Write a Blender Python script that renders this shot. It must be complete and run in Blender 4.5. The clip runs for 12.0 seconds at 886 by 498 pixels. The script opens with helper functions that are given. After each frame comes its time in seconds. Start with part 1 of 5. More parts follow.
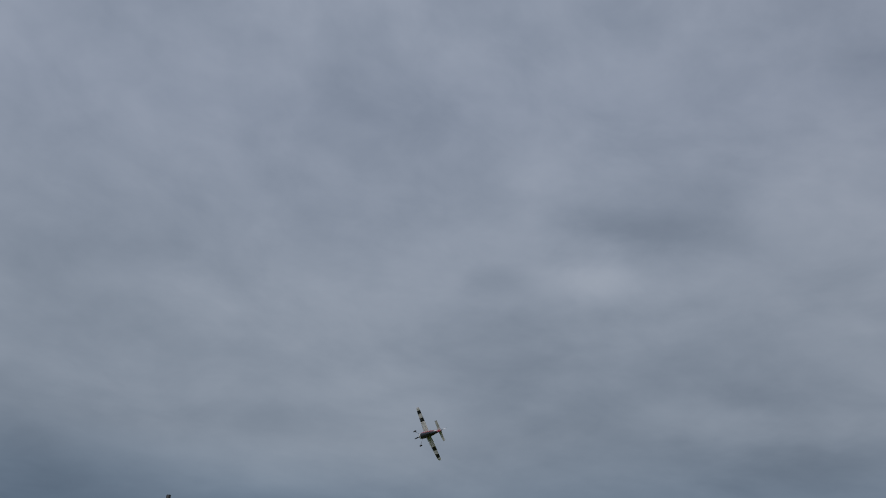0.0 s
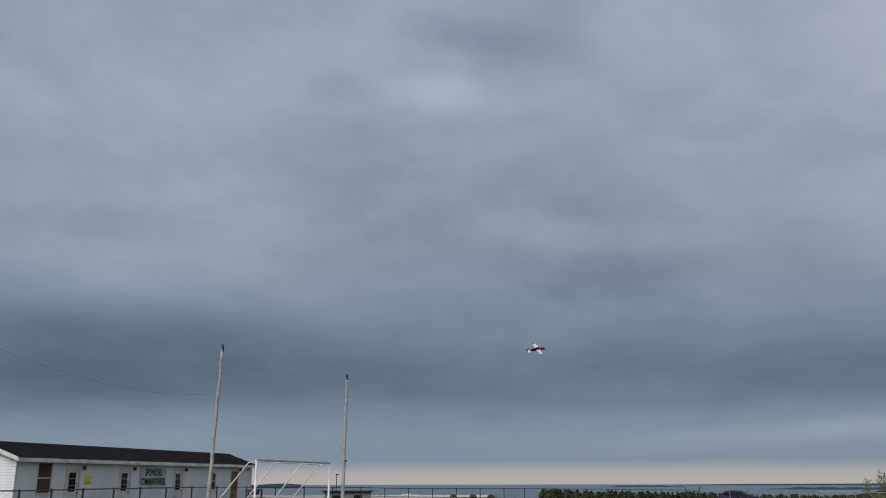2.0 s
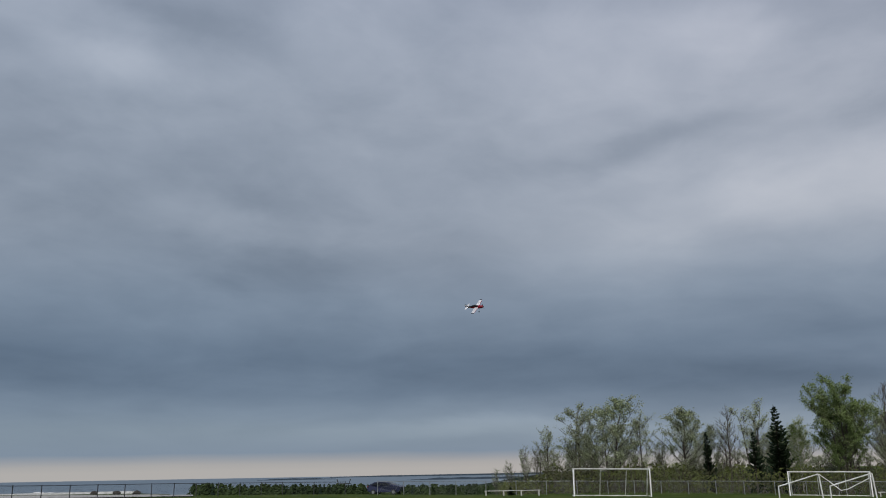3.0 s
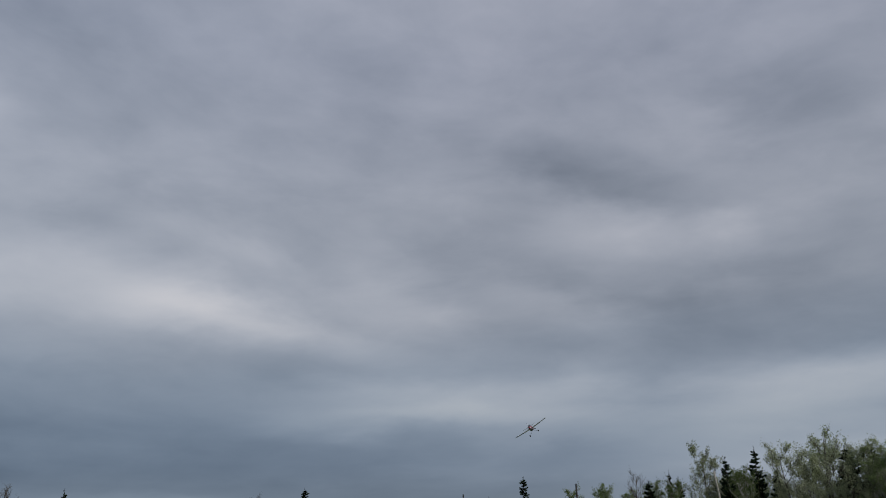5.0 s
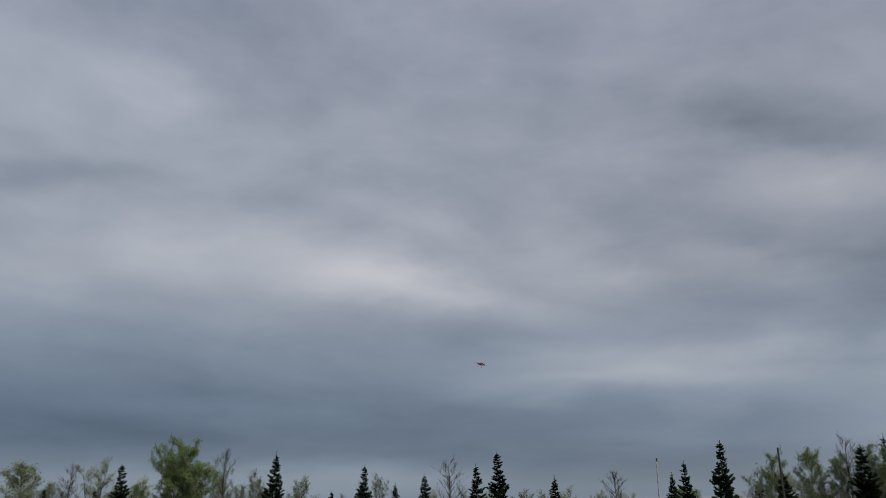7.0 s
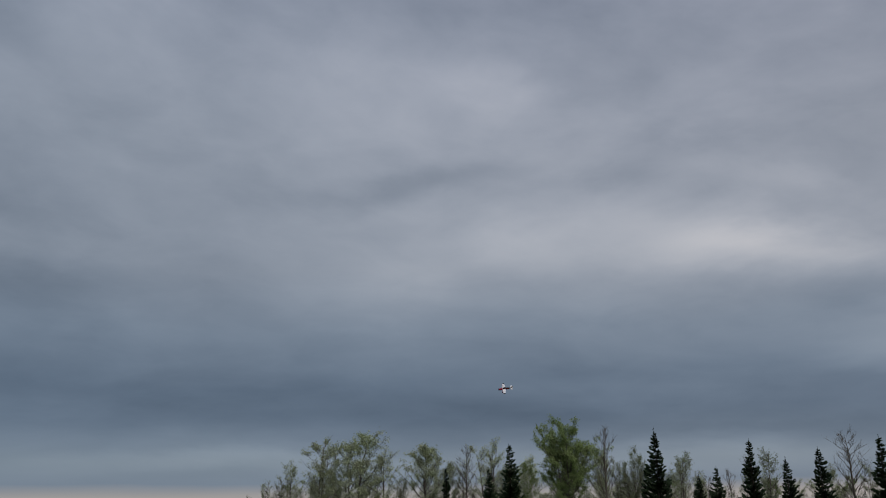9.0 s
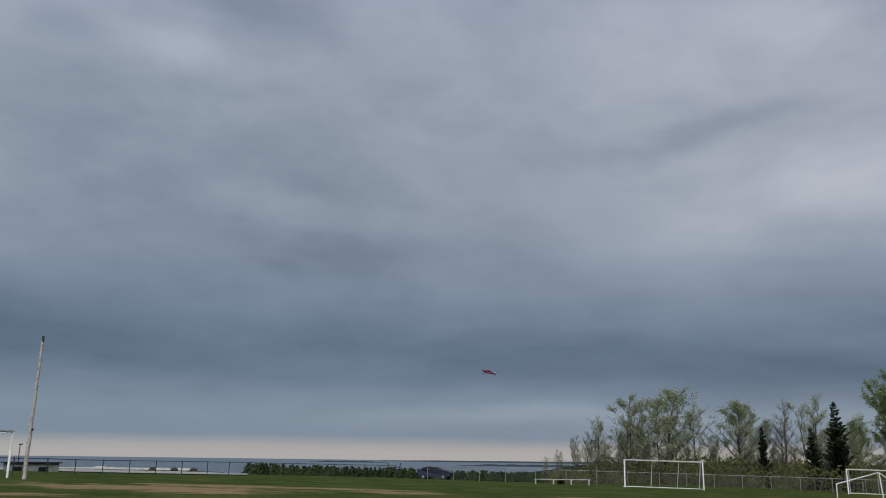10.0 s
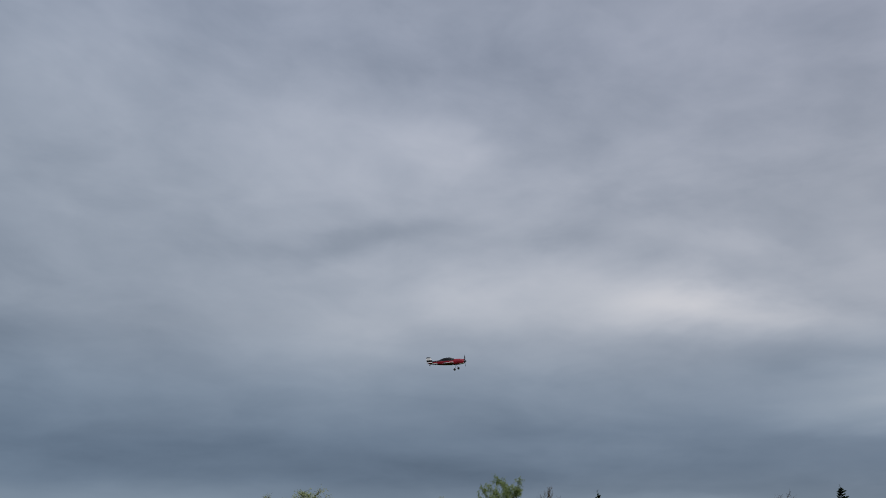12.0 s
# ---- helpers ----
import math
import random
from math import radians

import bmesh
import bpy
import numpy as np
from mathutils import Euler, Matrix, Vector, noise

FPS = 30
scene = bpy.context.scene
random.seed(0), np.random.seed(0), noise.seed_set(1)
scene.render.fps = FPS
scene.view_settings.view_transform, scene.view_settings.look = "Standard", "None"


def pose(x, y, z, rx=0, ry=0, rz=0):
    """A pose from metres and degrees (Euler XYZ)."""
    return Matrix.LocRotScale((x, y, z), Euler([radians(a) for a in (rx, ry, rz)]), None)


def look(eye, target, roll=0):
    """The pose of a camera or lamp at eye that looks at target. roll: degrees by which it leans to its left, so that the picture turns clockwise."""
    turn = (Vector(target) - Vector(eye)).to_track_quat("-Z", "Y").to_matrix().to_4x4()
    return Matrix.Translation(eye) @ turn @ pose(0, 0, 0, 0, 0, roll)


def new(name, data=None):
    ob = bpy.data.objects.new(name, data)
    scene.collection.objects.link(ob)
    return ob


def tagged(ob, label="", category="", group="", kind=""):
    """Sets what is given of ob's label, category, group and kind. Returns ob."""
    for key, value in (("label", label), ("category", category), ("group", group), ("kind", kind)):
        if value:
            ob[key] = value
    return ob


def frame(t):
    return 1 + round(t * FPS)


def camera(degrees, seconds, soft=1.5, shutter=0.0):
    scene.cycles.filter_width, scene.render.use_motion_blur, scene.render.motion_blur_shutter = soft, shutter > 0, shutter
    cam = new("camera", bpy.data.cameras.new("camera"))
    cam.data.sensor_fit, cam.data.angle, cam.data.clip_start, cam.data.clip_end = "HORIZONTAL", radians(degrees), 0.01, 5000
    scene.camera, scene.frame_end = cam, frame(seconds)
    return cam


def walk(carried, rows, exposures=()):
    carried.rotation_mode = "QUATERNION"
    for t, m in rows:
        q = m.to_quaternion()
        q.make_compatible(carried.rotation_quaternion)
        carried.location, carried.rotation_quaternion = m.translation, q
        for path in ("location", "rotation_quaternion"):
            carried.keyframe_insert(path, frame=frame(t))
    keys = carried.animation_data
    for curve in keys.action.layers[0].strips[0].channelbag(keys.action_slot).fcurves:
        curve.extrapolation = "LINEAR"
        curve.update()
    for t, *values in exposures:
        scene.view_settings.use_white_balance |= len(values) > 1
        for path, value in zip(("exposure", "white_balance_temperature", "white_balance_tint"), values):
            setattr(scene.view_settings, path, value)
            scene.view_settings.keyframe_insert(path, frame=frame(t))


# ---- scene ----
# ---------------------------------------------------------------- camera
EYE = (0.0, 0.0, 1.65)


def aim(yaw, pitch, roll):
    """A camera pose at the eye: degrees to the left of +y, up, and lean."""
    return pose(*EYE, 90 + pitch, 0, yaw) @ pose(0, 0, 0, 0, 0, roll)


PATH = [
    (0.0, 68.61, 28.03, 2.47), (0.2, 79.49, 27.05, 3.5), (0.4, 84.22, 24.18, 3.94), (0.5, 84.14, 22.54, 4.23),
    (0.6, 82.78, 20.3, 4.3), (0.8, 77.11, 17.95, 2.6), (1.0, 71.9, 16.69, 1.85), (1.5, 64.34, 15.94, 1.16), (2.0, 56.93, 15.33, -0.13), (2.5, 46.36, 14.98, -0.09),
    (3.0, 34.38, 14.7, -0.96), (3.2, 30.81, 14.6, -1.01), (4.8, -14.81, 20.18, -1.18), (5.0, -19.8, 19.84, -2.01),
    (5.5, -24.44, 18.98, -2.93), (6.0, -22.35, 18.88, -2.38), (6.5, -17.1, 18.21, -1.51), (7.0, -6.97, 17.83, -0.9),
    (7.2, -3.74, 17.74, -0.65), (8.8, 14.23, 17.07, -0.79), (9.0, 17.68, 16.69, -0.77), (9.5, 27.79, 14.58, 0.15),
    (10.0, 38.09, 13.82, 0.78), (10.2, 40.84, 13.87, 1.02), (10.5, 44.61, 14.08, 1.47),
]
PATH_END = [(10.7, 45.59, 14.94, 1.76), (11.0, 46.15, 17.93, 1.78), (11.5, 39.03, 19.71, 1.45), (12.0, 14.04, 20.44, -0.3)]
cam = camera(55.34, 12.0, soft=1.05)
EXPOSURES = [(0.0, -0.16), (0.5, -0.12), (1.0, -0.08), (1.5, 0.08), (2.5, 0.14), (3.2, 0.14), (5.0, 0.0), (7.2, -0.04), (8.8, -0.14), (9.0, -0.14), (9.5, -0.03), (10.0, 0.08), (10.5, 0.11), (12.0, 0.1)]
walk(cam, [(t, aim(a, b, c)) for t, a, b, c in PATH + PATH_END], EXPOSURES)


# ---------------------------------------------------------------- sky and light
def lin(r, g, b):
    """Scene-linear colour from an 8-bit display colour."""
    f = lambda c: c / 12.92 if c <= 0.04045 else ((c + 0.055) / 1.055) ** 2.4
    return (f(r / 255), f(g / 255), f(b / 255), 1.0)


SUN_YAW, SUN_UP = -150.0, 40.0  # the bright part of the overcast lies high behind the camera

world = bpy.data.worlds.new("overcast")
scene.world = world
world.use_nodes = True
wn, wl = world.node_tree.nodes, world.node_tree.links
wn.clear()


def wnode(kind, **values):
    n = wn.new(kind)
    for k, v in values.items():
        setattr(n, k, v)
    return n


def wmath(op, a, b=0.0, clamp=False):
    n = wnode("ShaderNodeMath", operation=op, use_clamp=clamp)
    for i, v in enumerate((a, b)):
        if isinstance(v, (int, float)):
            n.inputs[i].default_value = v
        else:
            wl.new(v, n.inputs[i])
    return n.outputs[0]


coord = wnode("ShaderNodeTexCoord").outputs["Generated"]
xyz = wnode("ShaderNodeSeparateXYZ")
wl.new(coord, xyz.inputs[0])
up = wmath("MULTIPLY", wmath("ARCSINE", xyz.outputs[2]), 57.2958)
side = wmath("MULTIPLY", wmath("ARCTAN2", wmath("MULTIPLY", xyz.outputs[0], -1.0), xyz.outputs[1]), 57.2958)
# the cloud deck, seen in perspective
lift = wmath("ADD", wmath("MAXIMUM", xyz.outputs[2], 0.0), 0.14)
deck = wnode("ShaderNodeCombineXYZ")
wl.new(wmath("DIVIDE", xyz.outputs[0], lift), deck.inputs[0])
wl.new(wmath("DIVIDE", xyz.outputs[1], lift), deck.inputs[1])


def deck_noise(scale, detail, rough, stretch, turn, distortion=0.0):
    m = wnode("ShaderNodeMapping", vector_type="TEXTURE")
    m.inputs["Rotation"].default_value = (0, 0, radians(turn))
    m.inputs["Scale"].default_value = (stretch, 1, 1)
    wl.new(deck.outputs[0], m.inputs[0])
    n = wnode("ShaderNodeTexNoise")
    n.inputs["Scale"].default_value, n.inputs["Detail"].default_value = scale, detail
    n.inputs["Roughness"].default_value, n.inputs["Distortion"].default_value = rough, distortion
    wl.new(m.outputs[0], n.inputs["Vector"])
    return n


broad = deck_noise(0.6, 3, 0.5, 1.6, 132, 0.3)
# layered bands of cloud: long across the sky, ever thinner towards the horizon
bands = wnode("ShaderNodeCombineXYZ")
lean = wmath("MULTIPLY", wmath("SUBTRACT", side, 30.0), -0.00025)
height = wmath("POWER", wmath("ADD", wmath("MAXIMUM", up, 0.0), 1.5), 0.62)
wl.new(wmath("MULTIPLY", side, 0.055), bands.inputs[0])
wl.new(wmath("ADD", wmath("MULTIPLY", height, 0.62), wmath("MULTIPLY", lean, up)), bands.inputs[1])


def band_noise(scale, detail, rough, distortion, squeeze, lift):
    m = wnode("ShaderNodeMapping")
    m.inputs["Location"].default_value = (lift, lift * 1.7, lift * 0.3)
    m.inputs["Scale"].default_value = (squeeze, 1, 1)
    wl.new(bands.outputs[0], m.inputs[0])
    n = wnode("ShaderNodeTexNoise")
    n.inputs["Scale"].default_value, n.inputs["Detail"].default_value = scale, detail
    n.inputs["Roughness"].default_value, n.inputs["Distortion"].default_value = rough, distortion
    wl.new(m.outputs[0], n.inputs["Vector"])
    return n


fine = band_noise(1.5, 5, 0.52, 0.25, 1.0, 3.1)
wisps = band_noise(3.2, 4, 0.55, 0.35, 1.0, 7.7)
warp = wnode("ShaderNodeVectorMath", operation="MULTIPLY_ADD")
wl.new(fine.outputs["Color"], warp.inputs[0])
warp.inputs[1].default_value = (9.0, 3.5, 0)
polar = wnode("ShaderNodeCombineXYZ")
wl.new(side, polar.inputs[0])
wl.new(up, polar.inputs[1])
wl.new(polar.outputs[0], warp.inputs[2])

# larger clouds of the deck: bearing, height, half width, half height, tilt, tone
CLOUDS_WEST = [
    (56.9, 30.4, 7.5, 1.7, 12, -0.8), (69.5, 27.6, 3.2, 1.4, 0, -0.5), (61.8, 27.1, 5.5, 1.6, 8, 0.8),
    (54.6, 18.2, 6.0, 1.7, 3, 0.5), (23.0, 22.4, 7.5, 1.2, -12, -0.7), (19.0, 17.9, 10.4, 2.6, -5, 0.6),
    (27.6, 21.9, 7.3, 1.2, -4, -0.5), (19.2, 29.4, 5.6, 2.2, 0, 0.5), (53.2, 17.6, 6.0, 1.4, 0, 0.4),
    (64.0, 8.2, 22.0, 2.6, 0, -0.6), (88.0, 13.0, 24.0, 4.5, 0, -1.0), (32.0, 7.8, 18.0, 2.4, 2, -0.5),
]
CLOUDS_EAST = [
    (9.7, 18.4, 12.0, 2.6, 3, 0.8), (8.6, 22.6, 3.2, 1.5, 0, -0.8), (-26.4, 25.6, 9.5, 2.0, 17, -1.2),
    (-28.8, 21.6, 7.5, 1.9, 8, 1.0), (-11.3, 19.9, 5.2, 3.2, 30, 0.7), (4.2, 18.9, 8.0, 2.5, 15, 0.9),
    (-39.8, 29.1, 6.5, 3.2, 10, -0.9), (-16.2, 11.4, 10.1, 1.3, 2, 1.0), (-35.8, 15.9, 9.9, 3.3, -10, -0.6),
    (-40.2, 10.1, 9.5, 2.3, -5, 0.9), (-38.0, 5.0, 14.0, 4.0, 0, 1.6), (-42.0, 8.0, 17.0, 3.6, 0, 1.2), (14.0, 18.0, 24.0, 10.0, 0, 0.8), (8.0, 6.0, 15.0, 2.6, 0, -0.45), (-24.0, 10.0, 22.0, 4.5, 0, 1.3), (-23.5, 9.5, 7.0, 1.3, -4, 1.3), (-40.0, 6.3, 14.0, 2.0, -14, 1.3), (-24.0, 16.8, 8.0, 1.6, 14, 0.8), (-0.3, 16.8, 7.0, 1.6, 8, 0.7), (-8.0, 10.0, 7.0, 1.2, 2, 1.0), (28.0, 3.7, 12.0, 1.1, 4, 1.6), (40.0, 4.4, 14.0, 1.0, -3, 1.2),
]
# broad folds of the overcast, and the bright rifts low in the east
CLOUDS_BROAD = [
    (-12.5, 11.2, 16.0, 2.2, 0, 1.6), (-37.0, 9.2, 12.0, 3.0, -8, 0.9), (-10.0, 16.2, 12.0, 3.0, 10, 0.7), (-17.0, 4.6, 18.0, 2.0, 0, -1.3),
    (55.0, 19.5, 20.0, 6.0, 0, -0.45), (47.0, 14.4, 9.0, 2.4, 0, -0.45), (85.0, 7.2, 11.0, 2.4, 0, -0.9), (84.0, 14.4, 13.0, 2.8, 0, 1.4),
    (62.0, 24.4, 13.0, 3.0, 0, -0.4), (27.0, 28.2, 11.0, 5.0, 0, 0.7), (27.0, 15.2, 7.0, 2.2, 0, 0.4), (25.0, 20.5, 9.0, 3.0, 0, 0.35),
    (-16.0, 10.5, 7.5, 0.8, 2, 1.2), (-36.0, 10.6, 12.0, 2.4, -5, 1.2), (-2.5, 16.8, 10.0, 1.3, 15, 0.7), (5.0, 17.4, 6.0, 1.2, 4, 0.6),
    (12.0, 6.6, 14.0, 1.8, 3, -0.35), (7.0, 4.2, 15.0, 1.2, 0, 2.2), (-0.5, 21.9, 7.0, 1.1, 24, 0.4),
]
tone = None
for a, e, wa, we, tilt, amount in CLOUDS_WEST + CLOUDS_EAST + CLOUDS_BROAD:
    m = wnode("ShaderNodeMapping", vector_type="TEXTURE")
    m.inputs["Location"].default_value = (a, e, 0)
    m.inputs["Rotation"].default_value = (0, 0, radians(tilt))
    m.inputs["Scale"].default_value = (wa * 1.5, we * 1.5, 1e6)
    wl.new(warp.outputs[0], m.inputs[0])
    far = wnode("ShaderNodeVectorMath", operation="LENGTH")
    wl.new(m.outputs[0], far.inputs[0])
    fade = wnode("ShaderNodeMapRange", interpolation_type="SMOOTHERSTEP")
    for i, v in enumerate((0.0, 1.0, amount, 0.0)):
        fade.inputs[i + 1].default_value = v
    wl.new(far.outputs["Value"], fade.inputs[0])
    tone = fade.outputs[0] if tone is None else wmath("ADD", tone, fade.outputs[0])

ramp = wnode("ShaderNodeValToRGB")
ramp.color_ramp.interpolation = "LINEAR"
STOPS = [(-3, 150, 148, 146), (0.0, 172, 167, 163), (0.45, 169, 164, 160), (0.85, 147, 149, 154), (1.25, 122, 135, 150), (2.6, 124, 137, 150), (3.8, 117, 131, 147),
         (5.4, 104, 119, 137), (7.8, 103, 118, 136), (11.0, 121, 134, 150), (15.0, 139, 148, 161), (22.0, 148, 156, 169),
         (35.0, 146, 154, 170), (88.0, 165, 172, 184)]
spread = wmath("ADD", up, wmath("MULTIPLY", wmath("SUBTRACT", broad.outputs["Fac"], 0.5), wmath("MULTIPLY", up, 0.5)))
place = wmath("DIVIDE", wmath("ADD", spread, 3.0), 91.0, True)
wl.new(place, ramp.inputs[0])
while len(ramp.color_ramp.elements) < len(STOPS):
    ramp.color_ramp.elements.new(0.5)
for el, (e, r, g, b) in zip(ramp.color_ramp.elements, STOPS):
    el.position, el.color = (e + 3) / 91, lin(r, g, b)

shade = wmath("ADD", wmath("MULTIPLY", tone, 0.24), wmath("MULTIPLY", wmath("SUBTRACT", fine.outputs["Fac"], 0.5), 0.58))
shade = wmath("ADD", shade, wmath("MULTIPLY", wmath("SUBTRACT", wisps.outputs["Fac"], 0.5), 0.26))
calm = wmath("MULTIPLY", up, 0.18, True)
swing = wmath("MULTIPLY", shade, calm)
# thin bright folds are warmer, thick dark ones bluer
gain_rgb = wnode("ShaderNodeCombineXYZ")
for i, k in enumerate((0.13, 0.0, -0.13)):
    wl.new(wmath("MULTIPLY", wmath("ADD", swing, 1.0), wmath("ADD", wmath("MULTIPLY", swing, k), 1.0)), gain_rgb.inputs[i])
gain = gain_rgb.outputs[0]
clouds = wnode("ShaderNodeMix", data_type="RGBA", blend_type="MULTIPLY")
clouds.inputs["Factor"].default_value = 1.0
wl.new(ramp.outputs[0], clouds.inputs["A"])
wl.new(gain, clouds.inputs["B"])
# the east is a little warmer than the seaward side
east = wnode("ShaderNodeMapRange")
for i, v in enumerate((55.0, -25.0, 0.0, 1.0)):
    east.inputs[i + 1].default_value = v
wl.new(side, east.inputs[0])
tint = wnode("ShaderNodeMix", data_type="RGBA")
tint.inputs["A"].default_value, tint.inputs["B"].default_value = (0.97, 1.0, 1.022, 1), (1.026, 0.994, 0.988, 1)
wl.new(east.outputs[0], tint.inputs["Factor"])
toned = wnode("ShaderNodeMix", data_type="RGBA", blend_type="MULTIPLY")
toned.inputs["Factor"].default_value = 1.0
wl.new(clouds.outputs["Result"], toned.inputs["A"])
wl.new(tint.outputs["Result"], toned.inputs["B"])
# clear air above the deck, a trace of it shows through
sky = wnode("ShaderNodeTexSky", sky_type="NISHITA", sun_disc=False)
sky.sun_elevation, sky.sun_rotation = radians(SUN_UP), radians(-SUN_YAW)
bg_sky, bg_cloud, both = wnode("ShaderNodeBackground"), wnode("ShaderNodeBackground"), wnode("ShaderNodeMixShader")
both.inputs[0].default_value = 0.97
bg_sky.inputs["Strength"].default_value = 0.05
bg_cloud.inputs["Strength"].default_value = 1.0
wl.new(sky.outputs[0], bg_sky.inputs["Color"])
wl.new(toned.outputs["Result"], bg_cloud.inputs["Color"])
wl.new(bg_sky.outputs[0], both.inputs[1])
wl.new(bg_cloud.outputs[0], both.inputs[2])
wl.new(both.outputs[0], wnode("ShaderNodeOutputWorld").inputs[0])

sun_data = bpy.data.lights.new("sun", "SUN")
sun_data.energy, sun_data.angle, sun_data.color = 2.0, radians(40), (1.0, 0.97, 0.93)
sun = new("sun", sun_data)
sun.matrix_world = look(Vector((-math.sin(radians(SUN_YAW)) * math.cos(radians(SUN_UP)), math.cos(radians(SUN_YAW)) * math.cos(radians(SUN_UP)), math.sin(radians(SUN_UP)))) * 60, (0, 0, 0))


# ---------------------------------------------------------------- materials
def material(name, colour, rough=0.6, metal=0.0, vary=0.15, scale=8.0, bump=0.0, second=None, mix_scale=2.0, coords="Object", random_tone=0.0, translucent=0.0, gloss=0.4):
    """A surface with variation at two scales, an optional second colour in patches, and fine relief."""
    m = bpy.data.materials.new(name)
    m.use_nodes = True
    n, l = m.node_tree.nodes, m.node_tree.links
    p = n["Principled BSDF"]
    p.inputs["Roughness"].default_value, p.inputs["Metallic"].default_value = rough, metal
    p.inputs["Specular IOR Level"].default_value = gloss
    co = n.new("ShaderNodeTexCoord").outputs[coords]

    def noise_of(s, detail=4):
        t = n.new("ShaderNodeTexNoise")
        t.inputs["Scale"].default_value, t.inputs["Detail"].default_value = s, detail
        l.new(co, t.inputs["Vector"])
        return t.outputs["Fac"]

    base = n.new("ShaderNodeMix")
    base.data_type = "RGBA"
    base.inputs["A"].default_value = (*colour, 1)
    base.inputs["B"].default_value = (*(second or [c * 0.75 for c in colour]), 1)
    step = n.new("ShaderNodeMapRange")
    step.inputs[1].default_value, step.inputs[2].default_value = 0.42, 0.62
    l.new(noise_of(mix_scale), step.inputs[0])
    l.new(step.outputs[0], base.inputs["Factor"])
    hsv = n.new("ShaderNodeHueSaturation")
    l.new(base.outputs["Result"], hsv.inputs["Color"])
    val = n.new("ShaderNodeMapRange")
    val.inputs[3].default_value, val.inputs[4].default_value = 1 - vary, 1 + vary
    l.new(noise_of(scale * 4), val.inputs[0])
    out = val.outputs[0]
    if random_tone:
        info = n.new("ShaderNodeObjectInfo")
        r = n.new("ShaderNodeMapRange")
        r.inputs[3].default_value, r.inputs[4].default_value = 1 - random_tone, 1 + random_tone
        l.new(info.outputs["Random"], r.inputs[0])
        mul = n.new("ShaderNodeMath")
        mul.operation = "MULTIPLY"
        l.new(out, mul.inputs[0])
        l.new(r.outputs[0], mul.inputs[1])
        out = mul.outputs[0]
    l.new(out, hsv.inputs["Value"])
    l.new(hsv.outputs[0], p.inputs["Base Color"])
    if bump:
        b = n.new("ShaderNodeBump")
        b.inputs["Strength"].default_value, b.inputs["Distance"].default_value = bump, 0.02
        l.new(noise_of(scale * 6, 6), b.inputs["Height"])
        l.new(b.outputs[0], p.inputs["Normal"])
    if translucent:
        t = n.new("ShaderNodeBsdfTranslucent")
        l.new(hsv.outputs[0], t.inputs["Color"])
        mx = n.new("ShaderNodeMixShader")
        mx.inputs[0].default_value = translucent
        l.new(p.outputs[0], mx.inputs[1])
        l.new(t.outputs[0], mx.inputs[2])
        l.new(mx.outputs[0], n["Material Output"].inputs["Surface"])
    return m


WOOD_POLE = material("weathered_pole_wood", (0.46, 0.45, 0.42), 0.85, vary=0.3, scale=3, bump=0.5, second=(0.33, 0.31, 0.28), mix_scale=5, gloss=0.04)
DARK_WOOD = material("dark_pole_wood", (0.07, 0.065, 0.06), 0.85, vary=0.3, scale=3, bump=0.4, gloss=0.04)
WHITE_PAINT = material("white_painted_steel", (0.8, 0.8, 0.79), 0.4, vary=0.06, scale=3, second=(0.62, 0.6, 0.57), mix_scale=1.2)
GALVANISED = material("galvanised_steel", (0.3, 0.315, 0.32), 0.5, 0.7, vary=0.12, scale=6)
WIRE = material("dark_wire", (0.05, 0.05, 0.055), 0.6)
DARK_STEEL = material("dark_steel", (0.07, 0.07, 0.075), 0.5, 0.5)
TRIM_WHITE = material("white_trim", (0.78, 0.78, 0.78), 0.5, vary=0.05, scale=2)
SHINGLE = material("dark_asphalt_shingle", (0.016, 0.016, 0.018), 0.95, vary=0.35, scale=10, bump=0.6, second=(0.011, 0.011, 0.012), mix_scale=1.5, gloss=0.04)
GLASS = material("window_glass", (0.012, 0.014, 0.016), 0.08)
PLYWOOD = material("weathered_plywood", (0.3, 0.19, 0.11), 0.8, vary=0.2, scale=3, second=(0.16, 0.1, 0.06), mix_scale=2)
CURTAIN = material("brown_blind", (0.1, 0.065, 0.045), 0.9, vary=0.2, scale=4)
YELLOW = material("yellow_notice_paper", (0.8, 0.8, 0.03), 0.7, vary=0.05)
SIGN_FACE = material("pale_sign_board", (0.62, 0.66, 0.67), 0.6, vary=0.1, scale=3)
SIGN_INK = material("dark_green_sign_paint", (0.02, 0.045, 0.04), 0.6)
CONCRETE = material("concrete_block", (0.3, 0.3, 0.29), 0.9, vary=0.2, scale=3, bump=0.4)
RUBBER = material("black_rubber", (0.02, 0.02, 0.02), 0.8)
CAR_PAINT = material("dark_blue_car_paint", (0.03, 0.035, 0.075), 0.25, 0.3, vary=0.05)
CAR_GLASS = material("tinted_car_glass", (0.01, 0.012, 0.015), 0.06)
TAIL_LAMP = material("red_lamp_lens", (0.35, 0.02, 0.02), 0.2)
BARK_GREY = material("grey_bark", (0.1, 0.088, 0.075), 0.9, vary=0.3, scale=4, bump=0.5, gloss=0.04)
BARK_PALE = material("pale_birch_bark", (0.42, 0.4, 0.36), 0.85, vary=0.3, scale=3, bump=0.4, second=(0.24, 0.22, 0.19), mix_scale=4, gloss=0.04)
BARK_DARK = material("dark_conifer_bark", (0.05, 0.042, 0.035), 0.9, vary=0.3, scale=4, gloss=0.04)
